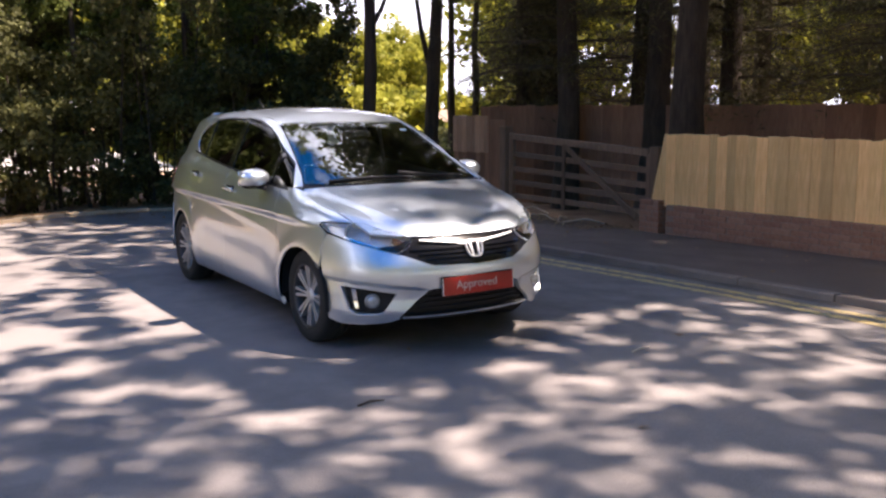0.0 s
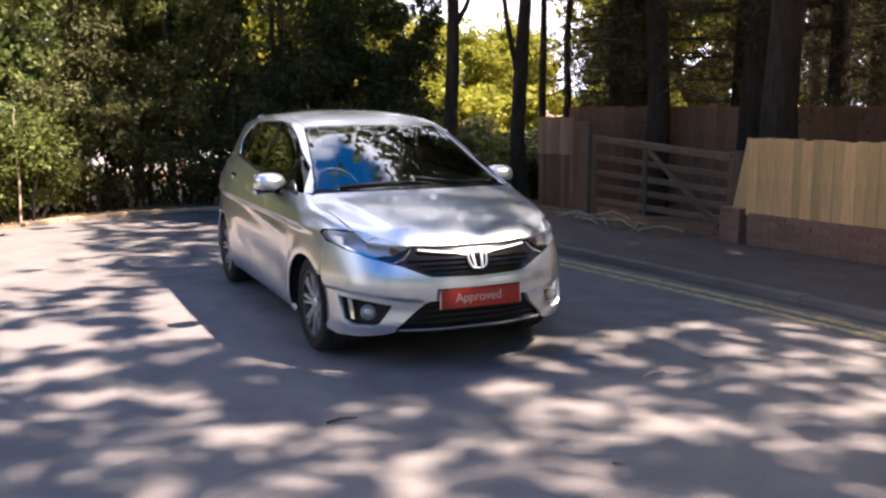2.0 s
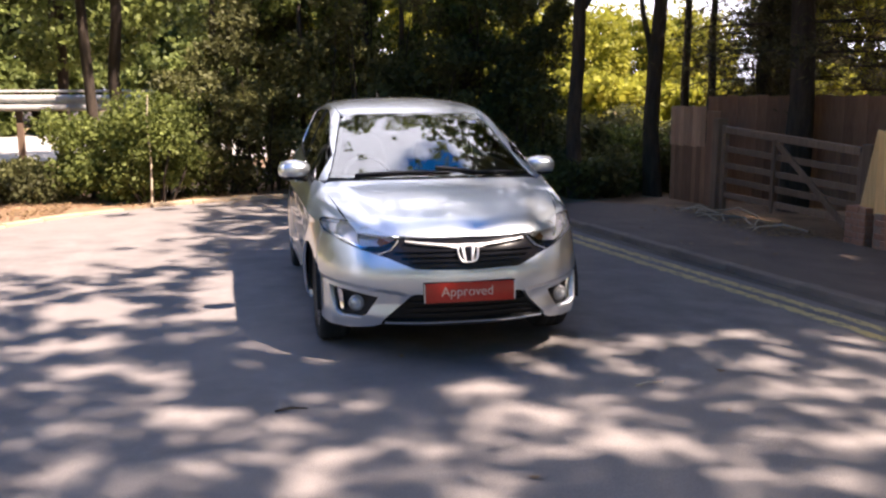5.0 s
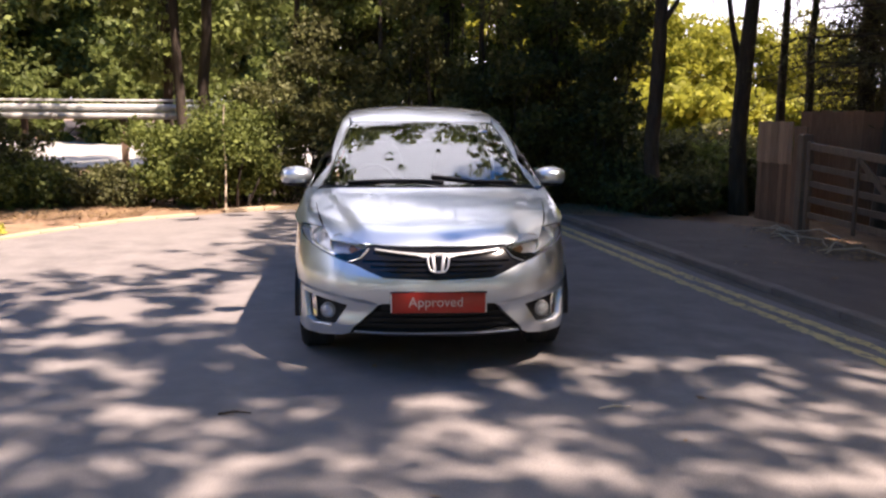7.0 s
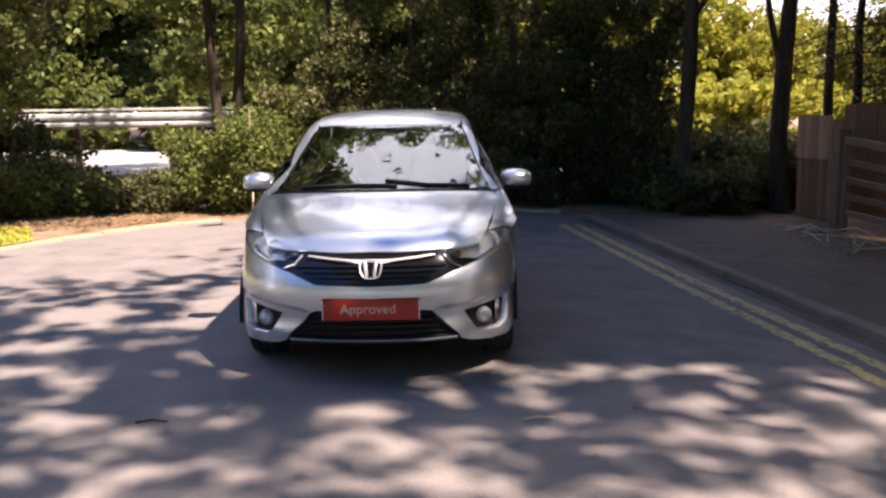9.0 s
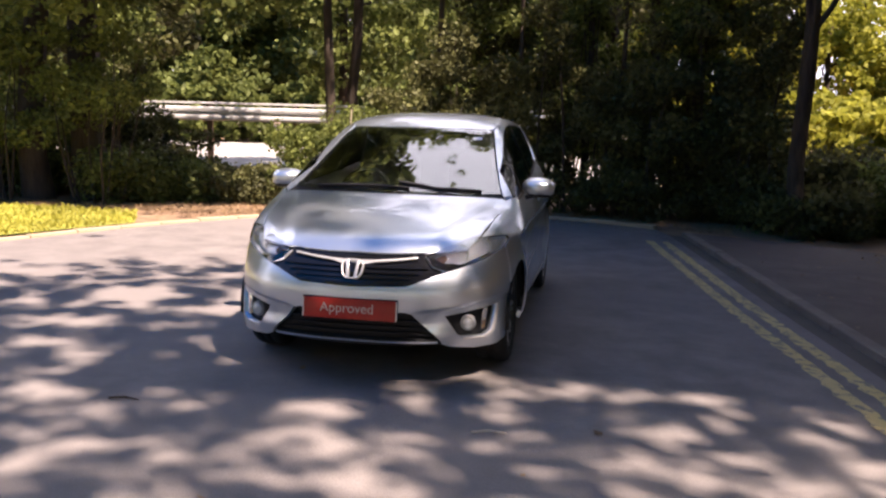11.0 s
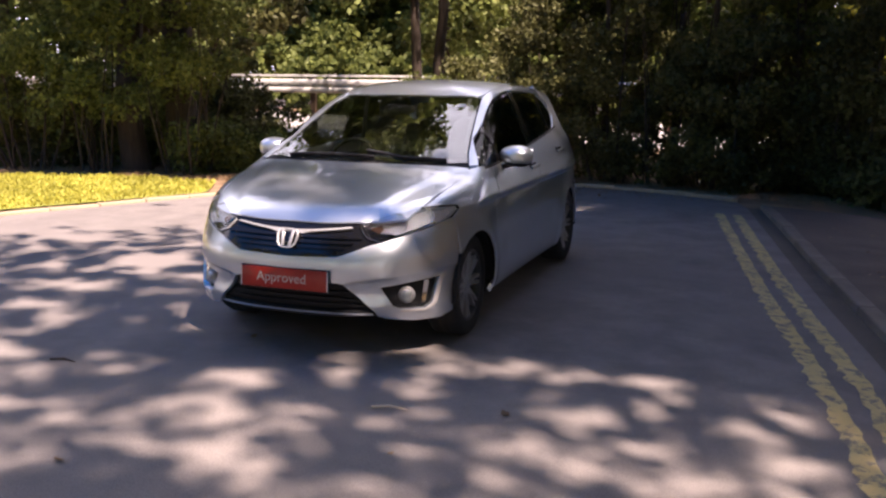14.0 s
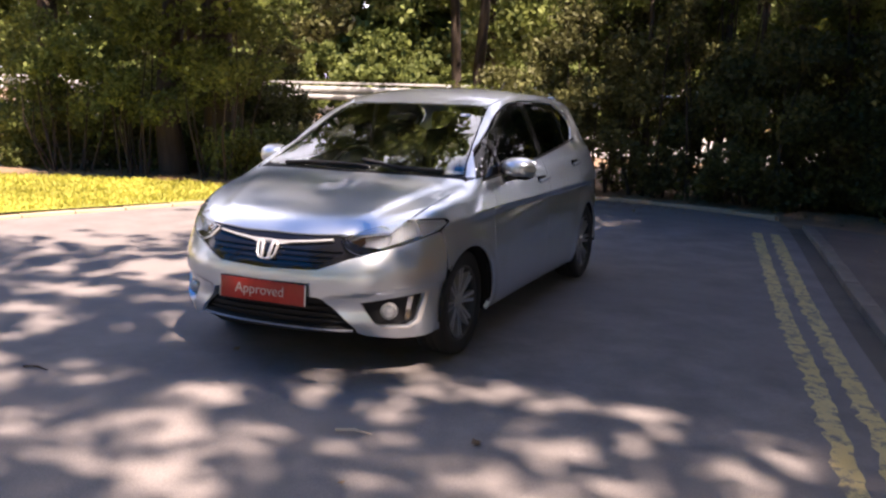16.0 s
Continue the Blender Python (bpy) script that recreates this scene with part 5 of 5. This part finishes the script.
# trees of the far edge, by their trunks
tree(3.97, 8.97, 0.115, 9.0, ((-0.1, 0.3, 6.6), (1.7, 1.6, 2.9)), 42, 110, 0.10, LEAF_MID, 1, fork=((2.9, 0.55, 0.1, 3.9), (2.9, -0.20, 0.0, 5.0)))
tree(5.68, 9.58, 0.135, 9.5, ((0.5, 0.4, 6.4), (1.5, 1.6, 2.6)), 42, 110, 0.10, LEAF_MID, 2, fork=((2.3, -0.45, 0.0, 4.6),))
tree(6.92, 10.98, 0.085, 8.0, ((0.3, 0.3, 7.0), (1.6, 1.7, 2.0)), 40, 120, 0.10, LEAF_MID, 3)
tree(7.22, 10.54, 0.08, 8.0, ((0.3, 0.3, 7.0), (1.6, 1.7, 2.0)), 40, 120, 0.10, LEAF_MID, 4)
tree(-3.70, 11.2, 0.10, 9.0, ((-0.5, -4.0, 8.2), (2.8, 3.4, 2.2)), 190, 130, 0.12, LEAF_MID, 5)
tree(-3.22, 11.3, 0.115, 7.5, ((-1.2, -0.4, 5.6), (1.7, 1.5, 2.2)), 50, 160, 0.072, LEAF_MID, 6)
tree(-7.05, 8.9, 0.27, 9.0, ((2.0, -1.3, 5.1), (2.9, 1.9, 2.4)), 84, 170, 0.085, LEAF_MID, 7, label="thick-trunked broadleaf tree behind the grass verge")
tree(-7.65, 8.4, 0.21, 8.0, ((0.6, -1.0, 5.2), (3.2, 2.1, 2.6)), 74, 170, 0.085, LEAF_MID, 8, label="thick-trunked broadleaf tree behind the grass verge")
tree(-0.6, 12.2, 0.09, 8.0, ((0, -0.4, 4.8), (2.6, 1.6, 3.0)), 68, 190, 0.072, LEAF_MID, 9)
tree(2.0, 12.0, 0.12, 8.5, ((0, -0.6, 5.4), (2.0, 1.6, 3.2)), 36, 160, 0.075, LEAF_MID, 10)
tree(-11.0, 9.0, 0.2, 8.5, ((0, 0, 5.0), (3.2, 3.0, 4.0)), 100, 170, 0.085, LEAF_MID, 11)
tree(-10.6, 12.6, 0.13, 8.0, ((0.2, 0, 4.8), (2.8, 1.6, 2.9)), 90, 200, 0.08, LEAF_MID, 12)
tree(-5.0, 16.3, 0.13, 8.0, ((0, 0, 4.9), (3.2, 1.6, 2.7)), 90, 100, 0.12, LEAF_MID, 13)
tree(-11.0, 15.9, 0.15, 8.0, ((0, 0, 4.9), (3.4, 1.6, 2.8)), 90, 110, 0.12, LEAF_DARK, 14)

tree(2.7, 10.9, 0.07, 7.5, ((0.15, -0.1, 4.9), (1.0, 0.9, 2.0)), 38, 180, 0.065, LEAF_MID, 36, label="dark holly-like tree standing in the hedge")
for i, (x, y, r0) in enumerate(((-1.6, 11.0, 0.06), (-0.2, 10.9, 0.05), (0.9, 11.2, 0.07), (1.5, 10.7, 0.05), (2.7, 10.6, 0.08), (3.1, 11.4, 0.06))):
    tree(x, y, r0, 7.5, ((0, 0, 6.2), (1.3, 1.2, 1.9)), 12, 150, 0.075, LEAF_MID if i % 2 else LEAF_DARK, 30 + i, label="slender dark-stemmed tree in the hedge")

# dense shrubs across the road's end, shade put into their dark leaves, lit ones to the left
rng = random.Random(21)
for i, x in enumerate(np.arange(-1.7, 3.4, 0.85)):
    shrub(float(x), 10.1 + rng.uniform(-0.2, 0.5), 1.5, 3.4, 30 if x < 1.6 else 40, 250, 0.05, LEAF_DARK, 40 + i, "dense evergreen shrub with shade put into its dark leaves", 1.3, 0.05)
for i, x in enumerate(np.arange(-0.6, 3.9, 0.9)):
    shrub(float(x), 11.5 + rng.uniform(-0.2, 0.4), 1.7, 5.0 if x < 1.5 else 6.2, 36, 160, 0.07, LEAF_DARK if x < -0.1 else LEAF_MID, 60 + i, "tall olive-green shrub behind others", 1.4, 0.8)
shrub(3.1, 10.5, 1.3, 6.4, 46, 220, 0.055, LEAF_DARK, 70, "tall evergreen shrub beside a trunk, shade put into its dark leaves", 1.0, 0.05)
shrub(3.6, 9.9, 0.8, 4.9, 46, 260, 0.055, LEAF_DARK, 71, "tall evergreen shrub beside a trunk, shade put into its dark leaves", 0.8, 0.05)
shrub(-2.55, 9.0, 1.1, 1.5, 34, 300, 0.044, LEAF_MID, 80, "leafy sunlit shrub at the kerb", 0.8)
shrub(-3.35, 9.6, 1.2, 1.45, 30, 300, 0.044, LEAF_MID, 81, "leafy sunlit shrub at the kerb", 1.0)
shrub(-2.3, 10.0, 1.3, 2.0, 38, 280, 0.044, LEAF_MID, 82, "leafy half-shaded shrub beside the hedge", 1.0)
for i, (x, y, w, h) in enumerate(((-4.6, 9.6, 1.3, 0.55), (-5.6, 9.5, 1.2, 0.65), (-6.4, 9.7, 1.3, 0.85), (-8.2, 9.2, 1.6, 1.5), (-9.4, 8.6, 1.8, 1.7), (-10.8, 8.2, 1.8, 1.9), (-5.2, 10.6, 1.5, 0.6))):
    shrub(x, y, w, h, 30, 260, 0.048, LEAF_MID if i % 2 else LEAF_DARK, 90 + i, "low ragged undergrowth under the trees", 1.0, 0.05)
for i, (x, y, w, h, b0) in enumerate(((-6.5, 8.2, 1.5, 4.6, 1.3), (-7.9, 7.9, 1.8, 4.6, 0.9), (-9.2, 7.7, 1.9, 4.2, 0.4), (-6.2, 8.6, 1.1, 1.1, 0.05))):
    shrub(x, y, w, h, 22, 210, 0.055, LEAF_MID, 100 + i, "leafy sapling growing before thick trunks", 0.9, b0)
for i, x in enumerate(np.arange(-13.0, -6.5, 1.05)):
    shrub(float(x), 10.5 + 0.2 * (i % 3), 1.6, 1.9 + 0.4 * (i % 2), 36, 210, 0.05, LEAF_DARK, 120 + i, "tall dark undergrowth behind thick trunks", 1.2, 0.05)
shrub(4.3, 9.3, 1.3, 0.95, 28, 170, 0.06, LEAF_DARK, 110, "low dark undergrowth beside a tree", 0.9, 0.05)
shrub(5.2, 10.4, 1.4, 1.05, 28, 170, 0.06, LEAF_MID, 111, "low green undergrowth beside a tree", 0.9, 0.05)

for i, (x, y, h) in enumerate(((4.8, 12.6, 1.2), (6.2, 13.0, 1.3), (7.6, 13.4, 1.4), (4.0, 10.5, 1.3), (4.8, 11.3, 1.25), (6.0, 10.7, 1.2), (6.9, 12.3, 1.3), (5.6, 12.0, 1.2))):
    shrub(x, y, 1.8, h, 42, 150, 0.07, LEAF_DARK, 115 + i, "low dark undergrowth beneath slender trees", 1.0, 0.05)

# conifers and shade trees along the right
for i, (x, y, r, h, reach, low) in enumerate(((7.0, 4.75, 0.26, 14, 1.2, 5.6), (7.0, 7.5, 0.20, 14, 2.5, 2.4), (8.4, 2.2, 0.26, 15, 1.7, 2.2), (7.8, 9.8, 0.15, 13, 0.9, 0.6), (8.6, -0.6, 0.28, 15, 2.4, 3.0), (10.3, 6.8, 0.22, 14, 2.2, 1.9), (9.8, 8.6, 0.2, 13, 2.6, 1.9), (10.8, 2.6, 0.22, 14, 2.8, 1.8), (8.7, 10.0, 0.18, 13, 1.35, 0.9), (8.6, 10.4, 0.18, 13, 2.2, 2.1))):
    big = conifer(x, y, r, h, reach, low, 24, 130 + i)
# more copies, mostly out of view, added to cut the light from the right
for x, y, a in ((8.9, -3.6, 40), (9.6, -6.6, 170), (11.4, 0.6, 250), (11.8, -4.6, 310), (12.2, 4.2, 100), (12.0, 7.5, 20), (13.8, -1.6, 75), (14.2, 2.4, 190), (14.0, 6.0, 280), (13.4, 10.2, 330)):
    copy_thing(big, pose(x, y, float(gz(x)) - 0.05, 0, 0, a))

# the wood goes on behind, its sunlight partly put into the leaf colour
far = tree(4.0, 32.0, 0.22, 9.0, ((0, 0, 5.6), (4.5, 4.0, 5.5)), 170, 110, 0.22, LEAF_LIGHT, 160, label="distant tree with sunlight put into its yellow-green leaves", group="sunlit far trees", clump_r=(0.6, 1.3))
far_dim = tree(-11.5, 35.0, 0.24, 9.5, ((0, 0, 5.8), (4.8, 4.0, 5.8)), 190, 120, 0.21, LEAF_MID, 161, label="olive-green broadleaf tree in the distance", group="olive far trees", clump_r=(0.6, 1.2))
far.scale = (0.85, 0.85, 0.85)
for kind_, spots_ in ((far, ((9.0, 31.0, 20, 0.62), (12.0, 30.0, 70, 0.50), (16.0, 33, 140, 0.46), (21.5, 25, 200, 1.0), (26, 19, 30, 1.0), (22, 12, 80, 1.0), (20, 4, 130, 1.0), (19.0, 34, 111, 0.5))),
                      (far_dim, ((0.5, 33, 250, 0.8), (-5.5, 34, 20, 1.0), (-17, 33, 160, 1.05), (-23, 31, 220, 1.1), (-28, 26, 300, 1.1), (-30, 18, 10, 1.0), (-26, 10, 50, 1.0), (-24, 2, 90, 1.0), (-8.5, 31, 50, 0.8), (-2.5, 30, 80, 0.7), (-14.5, 31, 10, 0.8), (-20, 29, 33, 0.8), (-33, 24, 111, 1.0)))):
    for x, y, a, s in spots_:
        c = copy_thing(kind_, pose(x, y, float(gz(min(x, 12)) + rise(y)), 0, 0, a))
        c.scale = (s, s, s)

hedge = shrub(-24.0, 25.5, 7.0, 3.4, 90, 90, 0.17, LEAF_MID, 190, "olive-green hedge along the far road", 1.6, 0.1)
for i, x in enumerate(np.arange(-18, 5, 6.0)):
    copy_thing(hedge, pose(float(x), 25.5 - 0.002 * (x + 3) ** 2 + (i % 2), float(gz(min(x, 12)) + rise(25.5)), 0, 0, 180 * (i % 2)))
bright_hedge = shrub(12.0, 25.4, 7.0, 3.0, 90, 90, 0.17, LEAF_LIGHT, 191, "far road hedge with sunlight put into its yellow-green leaves", 1.6, 0.1)
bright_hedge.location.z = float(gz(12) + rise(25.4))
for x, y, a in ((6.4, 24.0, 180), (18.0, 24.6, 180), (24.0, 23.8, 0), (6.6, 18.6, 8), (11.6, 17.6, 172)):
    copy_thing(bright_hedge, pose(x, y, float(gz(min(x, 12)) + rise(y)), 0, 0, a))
hedge.matrix_basis = pose(-24, 24.6, float(rise(24.6)))

# broadleaf trees over and behind the camera, which throw the dappled shade
def grid_noise(x, y, seed):
    """Smooth noise from nought to one."""
    g = np.random.RandomState(seed).uniform(0, 1, (64, 64))
    x, y = x + 32, y + 32
    i, j = np.floor(x).astype(int), np.floor(y).astype(int)
    u, v = step01(x - i), step01(y - j)
    i, j = i % 63, j % 63
    return (g[i, j] * (1 - u) + g[i + 1, j] * u) * (1 - v) + (g[i, j + 1] * (1 - u) + g[i + 1, j + 1] * u) * v


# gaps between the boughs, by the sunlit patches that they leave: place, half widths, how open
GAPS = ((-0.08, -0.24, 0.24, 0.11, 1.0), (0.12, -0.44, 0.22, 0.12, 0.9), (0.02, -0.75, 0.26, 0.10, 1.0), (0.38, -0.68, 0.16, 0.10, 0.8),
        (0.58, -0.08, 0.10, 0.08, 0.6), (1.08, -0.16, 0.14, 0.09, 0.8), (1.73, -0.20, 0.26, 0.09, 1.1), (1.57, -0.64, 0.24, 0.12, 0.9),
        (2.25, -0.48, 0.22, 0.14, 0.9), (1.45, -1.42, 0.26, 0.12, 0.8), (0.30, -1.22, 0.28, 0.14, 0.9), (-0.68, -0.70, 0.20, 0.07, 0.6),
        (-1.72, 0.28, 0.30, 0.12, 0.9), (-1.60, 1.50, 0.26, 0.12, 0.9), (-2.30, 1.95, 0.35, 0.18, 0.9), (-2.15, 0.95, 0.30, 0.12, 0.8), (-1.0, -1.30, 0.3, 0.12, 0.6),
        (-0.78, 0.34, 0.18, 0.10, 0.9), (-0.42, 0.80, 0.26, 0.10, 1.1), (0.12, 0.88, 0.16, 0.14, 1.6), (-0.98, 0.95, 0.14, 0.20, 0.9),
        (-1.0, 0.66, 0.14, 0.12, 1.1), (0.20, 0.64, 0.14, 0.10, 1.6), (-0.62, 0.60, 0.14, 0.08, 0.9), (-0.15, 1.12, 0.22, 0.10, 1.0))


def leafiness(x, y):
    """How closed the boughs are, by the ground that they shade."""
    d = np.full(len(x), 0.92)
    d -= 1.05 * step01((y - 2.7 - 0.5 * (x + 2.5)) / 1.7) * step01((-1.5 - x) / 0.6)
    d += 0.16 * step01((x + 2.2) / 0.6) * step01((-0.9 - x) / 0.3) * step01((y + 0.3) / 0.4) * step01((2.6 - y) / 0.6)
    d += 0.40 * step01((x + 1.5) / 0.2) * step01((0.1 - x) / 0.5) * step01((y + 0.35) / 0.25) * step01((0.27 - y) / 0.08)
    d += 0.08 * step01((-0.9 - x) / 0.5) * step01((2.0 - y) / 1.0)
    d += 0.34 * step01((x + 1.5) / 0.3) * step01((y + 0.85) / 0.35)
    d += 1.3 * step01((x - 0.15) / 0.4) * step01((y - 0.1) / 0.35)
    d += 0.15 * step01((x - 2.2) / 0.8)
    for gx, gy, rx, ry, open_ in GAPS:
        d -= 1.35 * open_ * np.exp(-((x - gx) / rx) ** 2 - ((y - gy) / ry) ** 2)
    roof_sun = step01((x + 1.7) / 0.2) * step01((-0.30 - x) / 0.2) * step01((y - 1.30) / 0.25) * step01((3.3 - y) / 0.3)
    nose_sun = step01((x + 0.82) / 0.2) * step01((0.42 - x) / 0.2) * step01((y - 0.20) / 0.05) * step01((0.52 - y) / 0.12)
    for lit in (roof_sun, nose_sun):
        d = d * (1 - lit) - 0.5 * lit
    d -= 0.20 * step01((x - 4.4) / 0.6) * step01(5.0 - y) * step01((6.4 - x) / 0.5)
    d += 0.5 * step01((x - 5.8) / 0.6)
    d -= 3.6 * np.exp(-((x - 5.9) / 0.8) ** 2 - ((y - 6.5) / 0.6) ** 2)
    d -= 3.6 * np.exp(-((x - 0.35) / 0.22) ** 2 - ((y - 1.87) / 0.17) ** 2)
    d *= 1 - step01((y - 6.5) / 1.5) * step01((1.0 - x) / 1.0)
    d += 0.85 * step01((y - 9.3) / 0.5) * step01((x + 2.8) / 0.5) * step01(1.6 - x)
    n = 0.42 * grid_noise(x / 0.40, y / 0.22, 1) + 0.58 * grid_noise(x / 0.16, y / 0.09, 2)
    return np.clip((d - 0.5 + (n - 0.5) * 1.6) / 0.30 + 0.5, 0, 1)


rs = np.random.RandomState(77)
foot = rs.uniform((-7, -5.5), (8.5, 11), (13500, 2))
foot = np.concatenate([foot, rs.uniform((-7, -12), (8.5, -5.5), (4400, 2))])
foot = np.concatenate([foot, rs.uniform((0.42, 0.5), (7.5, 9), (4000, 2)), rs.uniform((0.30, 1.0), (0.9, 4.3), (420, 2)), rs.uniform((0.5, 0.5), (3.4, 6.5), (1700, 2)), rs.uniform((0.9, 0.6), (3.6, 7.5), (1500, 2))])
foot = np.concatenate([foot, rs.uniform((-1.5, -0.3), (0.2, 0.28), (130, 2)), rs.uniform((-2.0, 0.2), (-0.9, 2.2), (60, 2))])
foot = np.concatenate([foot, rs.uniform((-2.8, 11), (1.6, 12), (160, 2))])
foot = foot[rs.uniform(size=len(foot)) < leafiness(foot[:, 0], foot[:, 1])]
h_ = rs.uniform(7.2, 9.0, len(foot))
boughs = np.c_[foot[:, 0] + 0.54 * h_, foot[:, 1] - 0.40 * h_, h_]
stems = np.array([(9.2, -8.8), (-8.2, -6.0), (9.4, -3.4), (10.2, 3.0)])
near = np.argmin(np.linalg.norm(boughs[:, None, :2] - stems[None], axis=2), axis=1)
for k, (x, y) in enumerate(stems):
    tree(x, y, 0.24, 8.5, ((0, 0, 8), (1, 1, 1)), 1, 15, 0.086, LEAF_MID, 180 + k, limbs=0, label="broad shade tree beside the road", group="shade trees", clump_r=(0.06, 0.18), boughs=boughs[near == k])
tree(8.2, 6.6, 0.24, 10.5, ((-2.9, -1.1, 8.6), (2.6, 2.2, 1.2)), 70, 80, 0.13, LEAF_DARK, 183, limbs=6, label="broad shade tree beside the road", group="shade trees", clump_r=(0.45, 0.85))
tree(1.3, 12.9, 0.13, 11.0, ((-0.6, -3.9, 9.7), (2.6, 0.9, 0.9)), 34, 90, 0.11, LEAF_MID, 185, limbs=6, label="tall broadleaf tree leaning over the road end", clump_r=(0.3, 0.6))
# unseen trees added behind the camera to hold off the low sky light
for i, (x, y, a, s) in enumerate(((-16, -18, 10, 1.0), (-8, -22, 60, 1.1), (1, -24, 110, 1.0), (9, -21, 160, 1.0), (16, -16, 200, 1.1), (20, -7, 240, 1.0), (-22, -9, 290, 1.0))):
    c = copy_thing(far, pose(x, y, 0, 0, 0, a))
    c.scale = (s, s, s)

# grass of the verge
rs = np.random.RandomState(7)
pts = rs.uniform((-12, -6), (-4.5, 7.3), (60000, 2))
keep = np.array([inside(p, verge) for p in pts])
pts = pts[keep]
blades = np.c_[pts, np.full(len(pts), 0.045)] + rs.normal(size=(len(pts), 3)) * (0, 0, 0.008)
turf = new("grass", leaf_mesh("grass", blades, 0.022, GRASS, rs, long=3.6, flat=1.4))
tagged(turf, "short sunlit yellow-green grass on the verge", "grass", kind="stuff")

# fallen leaves and twigs
rs = np.random.RandomState(9)
a = np.c_[rs.uniform(-8, 3.2, 5000), rs.normal(9.3, 0.5, 5000)]
b = np.c_[rs.normal(5.15, 0.3, 1500), rs.uniform(4.3, 7.4, 1500)]
c_ = np.c_[rs.uniform(-6, 3.2, 26), rs.uniform(-3, 8, 26)]
d_ = np.c_[rs.uniform(3.1, 5.4, 120), rs.uniform(-4, 7, 120)]
e_ = np.c_[rs.uniform(-9.5, -3.6, 4200), rs.normal(8.0, 0.45, 4200)]
spots = np.concatenate([a, b, c_, d_, e_])
LITTER = leaf_material("dry_leaves", (0.16, 0.09, 0.045), (0.42, 0.29, 0.15), 0.1)
on_pave = (spots[:, 0] > yellow_x(spots[:, 1]) + 0.68) & (spots[:, 1] < 7.6) & (spots[:, 0] < 5.4)
lv = np.c_[spots, gz(spots[:, 0]) + 0.012 + PAVE_UP * on_pave]
dry = new("leaf_litter", leaf_mesh("leaf_litter", lv, 0.034, LITTER, rs, lie=True))
tagged(dry, "dry brown leaves blown along the road edges", "fallen leaves", kind="stuff")
TWIG = material("dry_twig", (0.60, 0.50, 0.37), 0.85)
rng = random.Random(4)
for i in range(11):
    x, y, L, a = rng.uniform(4.7, 5.5), rng.uniform(4.7, 6.9), rng.uniform(0.2, 0.75), rng.uniform(0, 180)
    bm = bmesh.new()
    tube(bm, [(-L / 2, 0, 0.0), (-L * 0.1, 0.03, 0.03 + 0.02 * (i % 4)), (L * 0.2, -0.02, 0.03), (L / 2, 0.02, 0.01)], [0.011, 0.010, 0.008, 0.004], 6)
    stick = part("twig", bm, TWIG, None, "")
    stick.matrix_basis = pose(x, y, float(gz(x)) + 0.01 + PAVE_UP, 0, rng.uniform(-6, 2), a)
    tagged(stick, "broken dry twig lying before the gate", "twig", "twigs before the gate")
for (x, y, L, a) in ((0.853, -0.549, 0.17, 8), (-1.04, -0.532, 0.16, 3)):
    bm = bmesh.new()
    tube(bm, [(-L / 2, 0, 0), (0, 0.012, 0.006), (L / 2, 0, 0)], [0.006, 0.007, 0.003], 6)
    stick = part("twig", bm, TWIG if x > 0 else BARK, None, "")
    stick.matrix_basis = pose(x, y, 0.006, 0, 0, a)
    tagged(stick, "small twig lying on the asphalt", "twig")
bm = bmesh.new()
tube(bm, [(0, 0, 0), (0.02, 0.01, 0.6), (-0.01, 0.02, 1.2), (0.02, 0, 1.55)], [0.016, 0.014, 0.012, 0.008], 7)
cane = part("garden_cane", bm, TWIG, None, "")
cane.matrix_basis = pose(-2.53, 8.62, 0.0)
tagged(cane, "thin pale cane standing among leafy shrubs", "cane")
